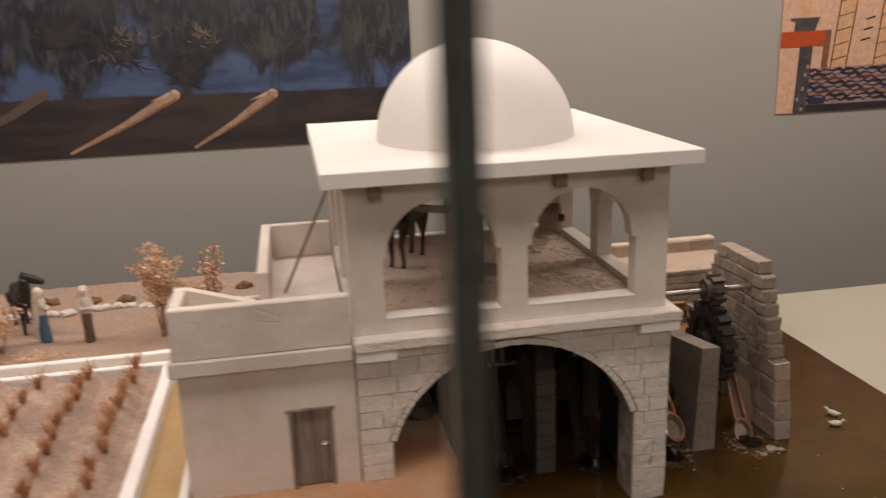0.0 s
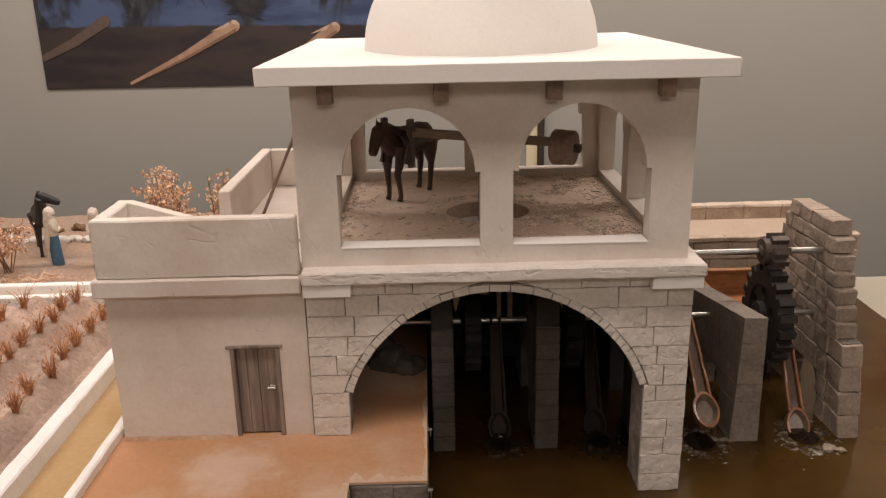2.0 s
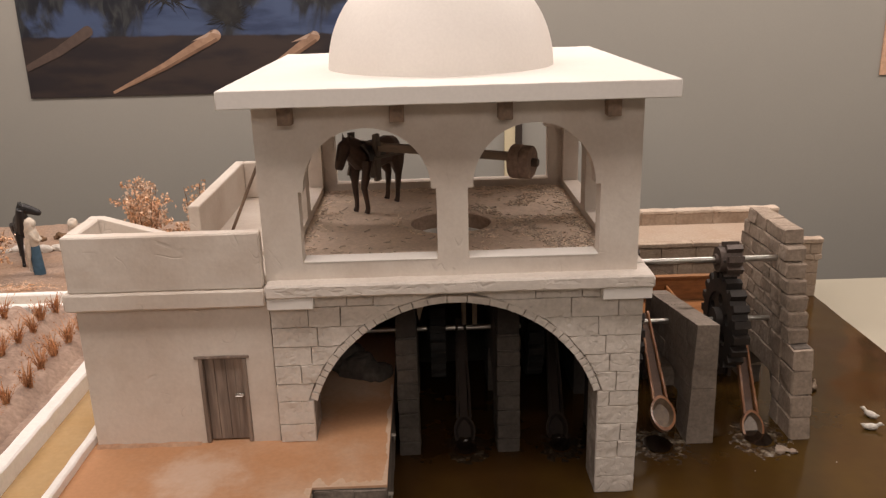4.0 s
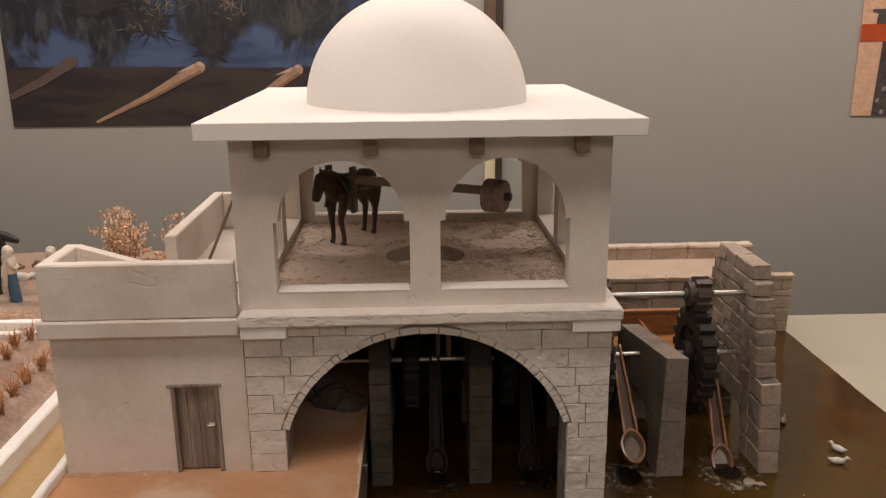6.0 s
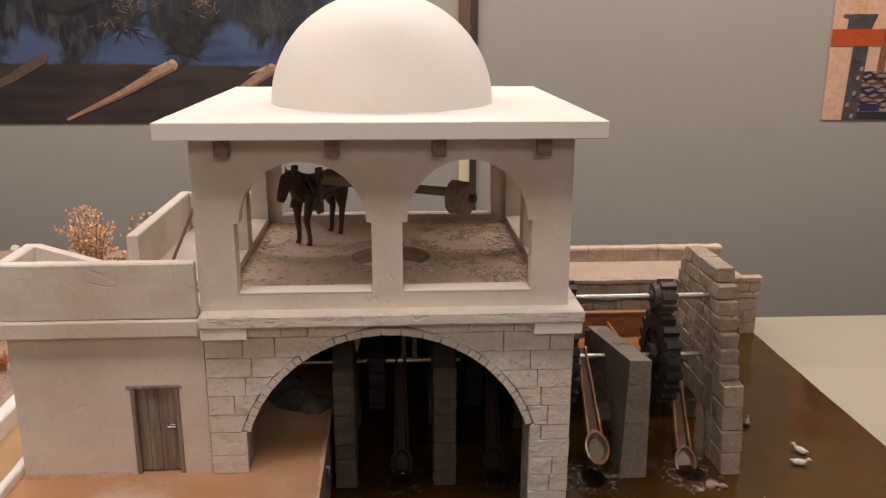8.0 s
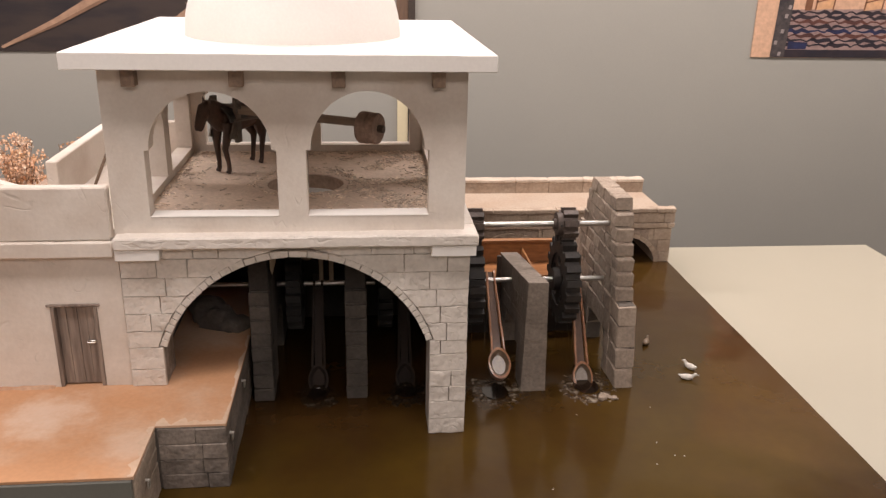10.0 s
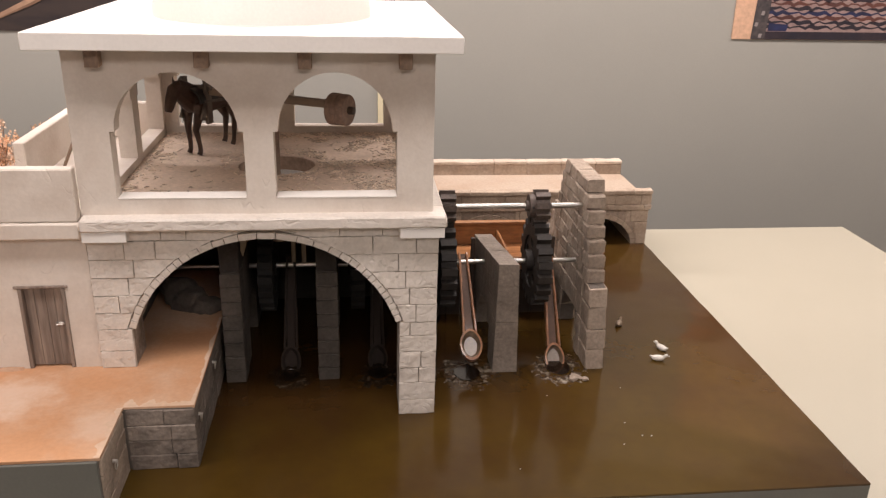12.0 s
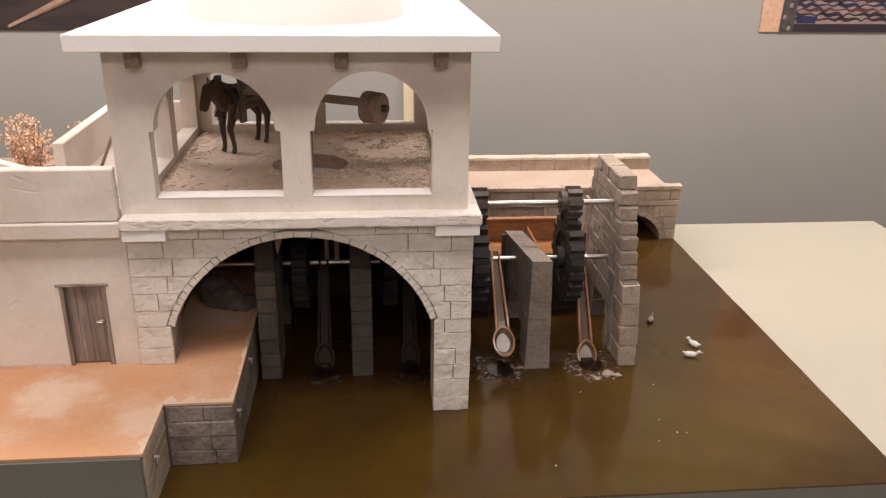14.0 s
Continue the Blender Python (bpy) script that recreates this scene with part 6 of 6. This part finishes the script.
for (ax, az), (bx, bz), w0, w1, tone in (((-0.915, 0.514), (-0.510, 0.716), 0.005, 0.022, LOG), ((-0.455, 0.510), (-0.140, 0.702), 0.005, 0.021, LOG),
                                       ((-1.228, 0.612), (-0.98, 0.742), 0.012, 0.020, ink("photo_dim_log", (0.115, 0.08, 0.066), (0.085, 0.062, 0.052), 12))):
    way = Vector((bx - ax, bz - az)).normalized()
    nx_, nz_ = -way.y, way.x
    midp = ((ax + bx) / 2 + nx_ * -0.008, (az + bz) / 2 + nz_ * -0.008)
    wm = (w0 + w1) / 2
    head_ = [(bx + w1 * (way.x * math.sin(t_) - nx_ * math.cos(t_)), bz + w1 * (way.y * math.sin(t_) - nz_ * math.cos(t_))) for t_ in [math.pi * k / 8 for k in range(9)]]
    flat([(max(ax - nx_ * w0, -1.229), az - nz_ * w0), (midp[0] - nx_ * wm, midp[1] - nz_ * wm)] + head_ + [(midp[0] + nx_ * wm, midp[1] + nz_ * wm), (max(ax + nx_ * w0, -1.229), az + nz_ * w0)], 0.0090, "log", tone, photo, "tan printed log")
    if tone is LOG:
        flat([(ax - nx_ * w0, az - nz_ * w0), (midp[0] - nx_ * wm, midp[1] - nz_ * wm), head_[0], (bx - nx_ * w1 * 0.45, bz - nz_ * w1 * 0.45), (midp[0] - nx_ * wm * 0.3, midp[1] - nz_ * wm * 0.3)], 0.0094, "log_shade", LOGD, photo)
        flat([(bx - 0.090, bz - 0.020), (bx - 0.02, bz + 0.012)] + head_[3:8] + [(bx - 0.03, bz - 0.006)], 0.0097, "log_end", LOGE, photo)

poster = thing("wall_drawing", (2.5, WY, 0.5), "peach coloured print of an old drawing with waves", "print")
bm = bmesh.new()
box(bm, 2.032, 3.0, WY - 0.006, WY - 0.0005, 0.501, 1.45)
part("panel", bm, ink("print_peach", (0.64, 0.40, 0.27), (0.60, 0.37, 0.245), 3, 0.5), poster)
flat([(2.150, 0.503), (3.0, 0.503), (3.0, 0.705), (2.160, 0.692)], 0.0068, "wave_ground", ink("print_grey_rose", (0.36, 0.25, 0.225), (0.20, 0.13, 0.125), 9), poster)
INK = ink("print_black_ink", (0.022, 0.020, 0.030), (0.045, 0.03, 0.034), 12)
RUST = ink("print_rust_ink", (0.15, 0.055, 0.040), (0.05, 0.028, 0.03), 7)
NAVY = ink("print_navy_ink", (0.025, 0.03, 0.085), (0.02, 0.02, 0.04), 12)
flat([(2.125, 0.502), (3.0, 0.502), (3.0, 0.535), (2.125, 0.533)], 0.0074, "base_band", INK, poster, "black printed band")
for k in range(8):
    z = 0.551 + 0.0185 * k
    up, dn = [], []
    for i in range(61):
        px = 2.165 + 0.835 * i / 60
        w_ = 0.010 * abs(math.sin(i * 0.75 + k * 1.3)) - 0.005 + 0.002 * math.sin(i * 2.3 + k)
        th = 0.0056 + 0.0028 * math.sin(i * 0.5 + k * 2)
        up.append((px, z + w_ + th))
        dn.append((px, z + w_ - th))
    bm = bmesh.new()
    va = [bm.verts.new((px, WY - 0.0074, pz)) for px, pz in dn]
    vb = [bm.verts.new((px, WY - 0.0074, pz)) for px, pz in up]
    for i in range(60):
        bm.faces.new([va[i], va[i + 1], vb[i + 1], vb[i]])
    part("wave_line", bm, RUST if k in (2, 5) else NAVY if k == 3 else INK, poster)
flat([(2.112, 0.502), (2.172, 0.502), (2.186, 0.79), (2.124, 0.79)], 0.0080, "column", ink("print_dark_column", (0.045, 0.038, 0.042), (0.11, 0.09, 0.085), 40), poster)
flat([(2.182, 0.5355), (2.262, 0.5355), (2.268, 0.562), (2.184, 0.566)], 0.0078, "navy_block", NAVY, poster)
CHALK = ink("print_chalk_marks", (0.30, 0.26, 0.25), (0.30, 0.25, 0.24), 20)
for px, pz in ((2.150, 0.515), (2.128, 0.560), (2.150, 0.605), (2.158, 0.665), (2.168, 0.700)):
    flat([(px - 0.007, pz - 0.006), (px + 0.006, pz - 0.008), (px + 0.009, pz + 0.008), (px - 0.004, pz + 0.010)], 0.0084, "chalk_mark", CHALK, poster)
flat([(2.088, 0.850), (2.188, 0.850), (2.210, 0.910), (2.070, 0.908), (2.070, 0.897), (2.094, 0.892)], 0.0080, "funnel", ink("print_dark_funnel", (0.055, 0.05, 0.05), (0.12, 0.10, 0.09), 20), poster)
flat([(2.0315, 0.787), (2.240, 0.789), (2.240, 0.854), (2.0315, 0.852)], 0.0086, "red_bar", ink("print_red", (0.47, 0.075, 0.018), (0.40, 0.06, 0.015), 8), poster, "bright red printed bar")
BROWN = ink("print_brown_line", (0.22, 0.10, 0.05), (0.16, 0.07, 0.04), 20)
ORANGE = ink("print_orange_wash", (0.64, 0.36, 0.19), (0.60, 0.36, 0.22), 8)
flat([(2.232, 0.69), (2.262, 0.69), (2.270, 0.855), (2.240, 0.855)], 0.0080, "brown_post", BROWN, poster)
flat([(2.110, 0.910), (2.165, 0.910), (2.165, 1.30), (2.110, 1.30)], 0.0070, "orange_stem", ORANGE, poster)
for x in (2.275, 2.485):
    flat([(x, 0.69), (x + 0.075, 0.70), (x + 0.125, 1.15), (x + 0.045, 1.15)], 0.0070, "ladder_wash", ORANGE, poster)
    for s in (0, 1):
        flat([(x + 0.075 * s, 0.69), (x + 0.075 * s + 0.006, 0.69), (x + 0.045 + 0.080 * s + 0.006, 1.15), (x + 0.045 + 0.080 * s, 1.15)], 0.0078, "ladder_side", BROWN, poster)
    for k in range(7):
        z = 0.72 + 0.062 * k
        o_ = 0.045 * (z - 0.69) / 0.46
        flat([(x + o_, z), (x + o_ + 0.075, z + 0.018), (x + o_ + 0.075, z + 0.023), (x + o_, z + 0.005)], 0.0078, "rung", BROWN, poster)
for k in range(3):
    flat([(2.415 + 0.01 * k, 0.80 + 0.045 * k), (2.462 + 0.008 * k, 0.81 + 0.045 * k), (2.462 + 0.008 * k, 0.817 + 0.045 * k), (2.415 + 0.01 * k, 0.807 + 0.045 * k)], 0.0078, "writing_bar", INK, poster)

strip = thing("wall_strip", (0.59, WY, -0.3), "tall narrow cream and dark wooden strip on the wall", "wall strip")
bm = bmesh.new()
box(bm, 0.575, 0.6165, WY - 0.012, WY - 0.0005, 0.10, 0.62)
part("cream_board", bm, CREAMB, strip, "cream painted board")
bm = bmesh.new()
box(bm, 0.571, 0.6165, WY - 0.012, WY - 0.0005, 0.6205, 2.0995)
part("brown_board", bm, BROWNF, strip, "brown wooden board")
bm = bmesh.new()
box(bm, 0.617, 0.643, WY - 0.018, WY - 0.0005, 0.10, 2.0995)
part("dark_edge", bm, DARKF, strip, "dark wooden edge")

# pale specks afloat before the scoops
rnd = random.Random(6)
bm = bmesh.new()
for _ in range(7):
    x, y = rnd.uniform(0.62, 1.12), rnd.uniform(-0.2, 0.12)
    bmesh.ops.create_icosphere(bm, subdivisions=1, radius=rnd.uniform(0.0008, 0.0017), matrix=Matrix.Translation((x, y, 0.0012)) @ Matrix.Diagonal((1.3, 1, 0.5, 1)))
tagged(link_mesh("floating_specks", bm, STONEW), "tiny pale specks floating on the brown water", "specks", kind="stuff")
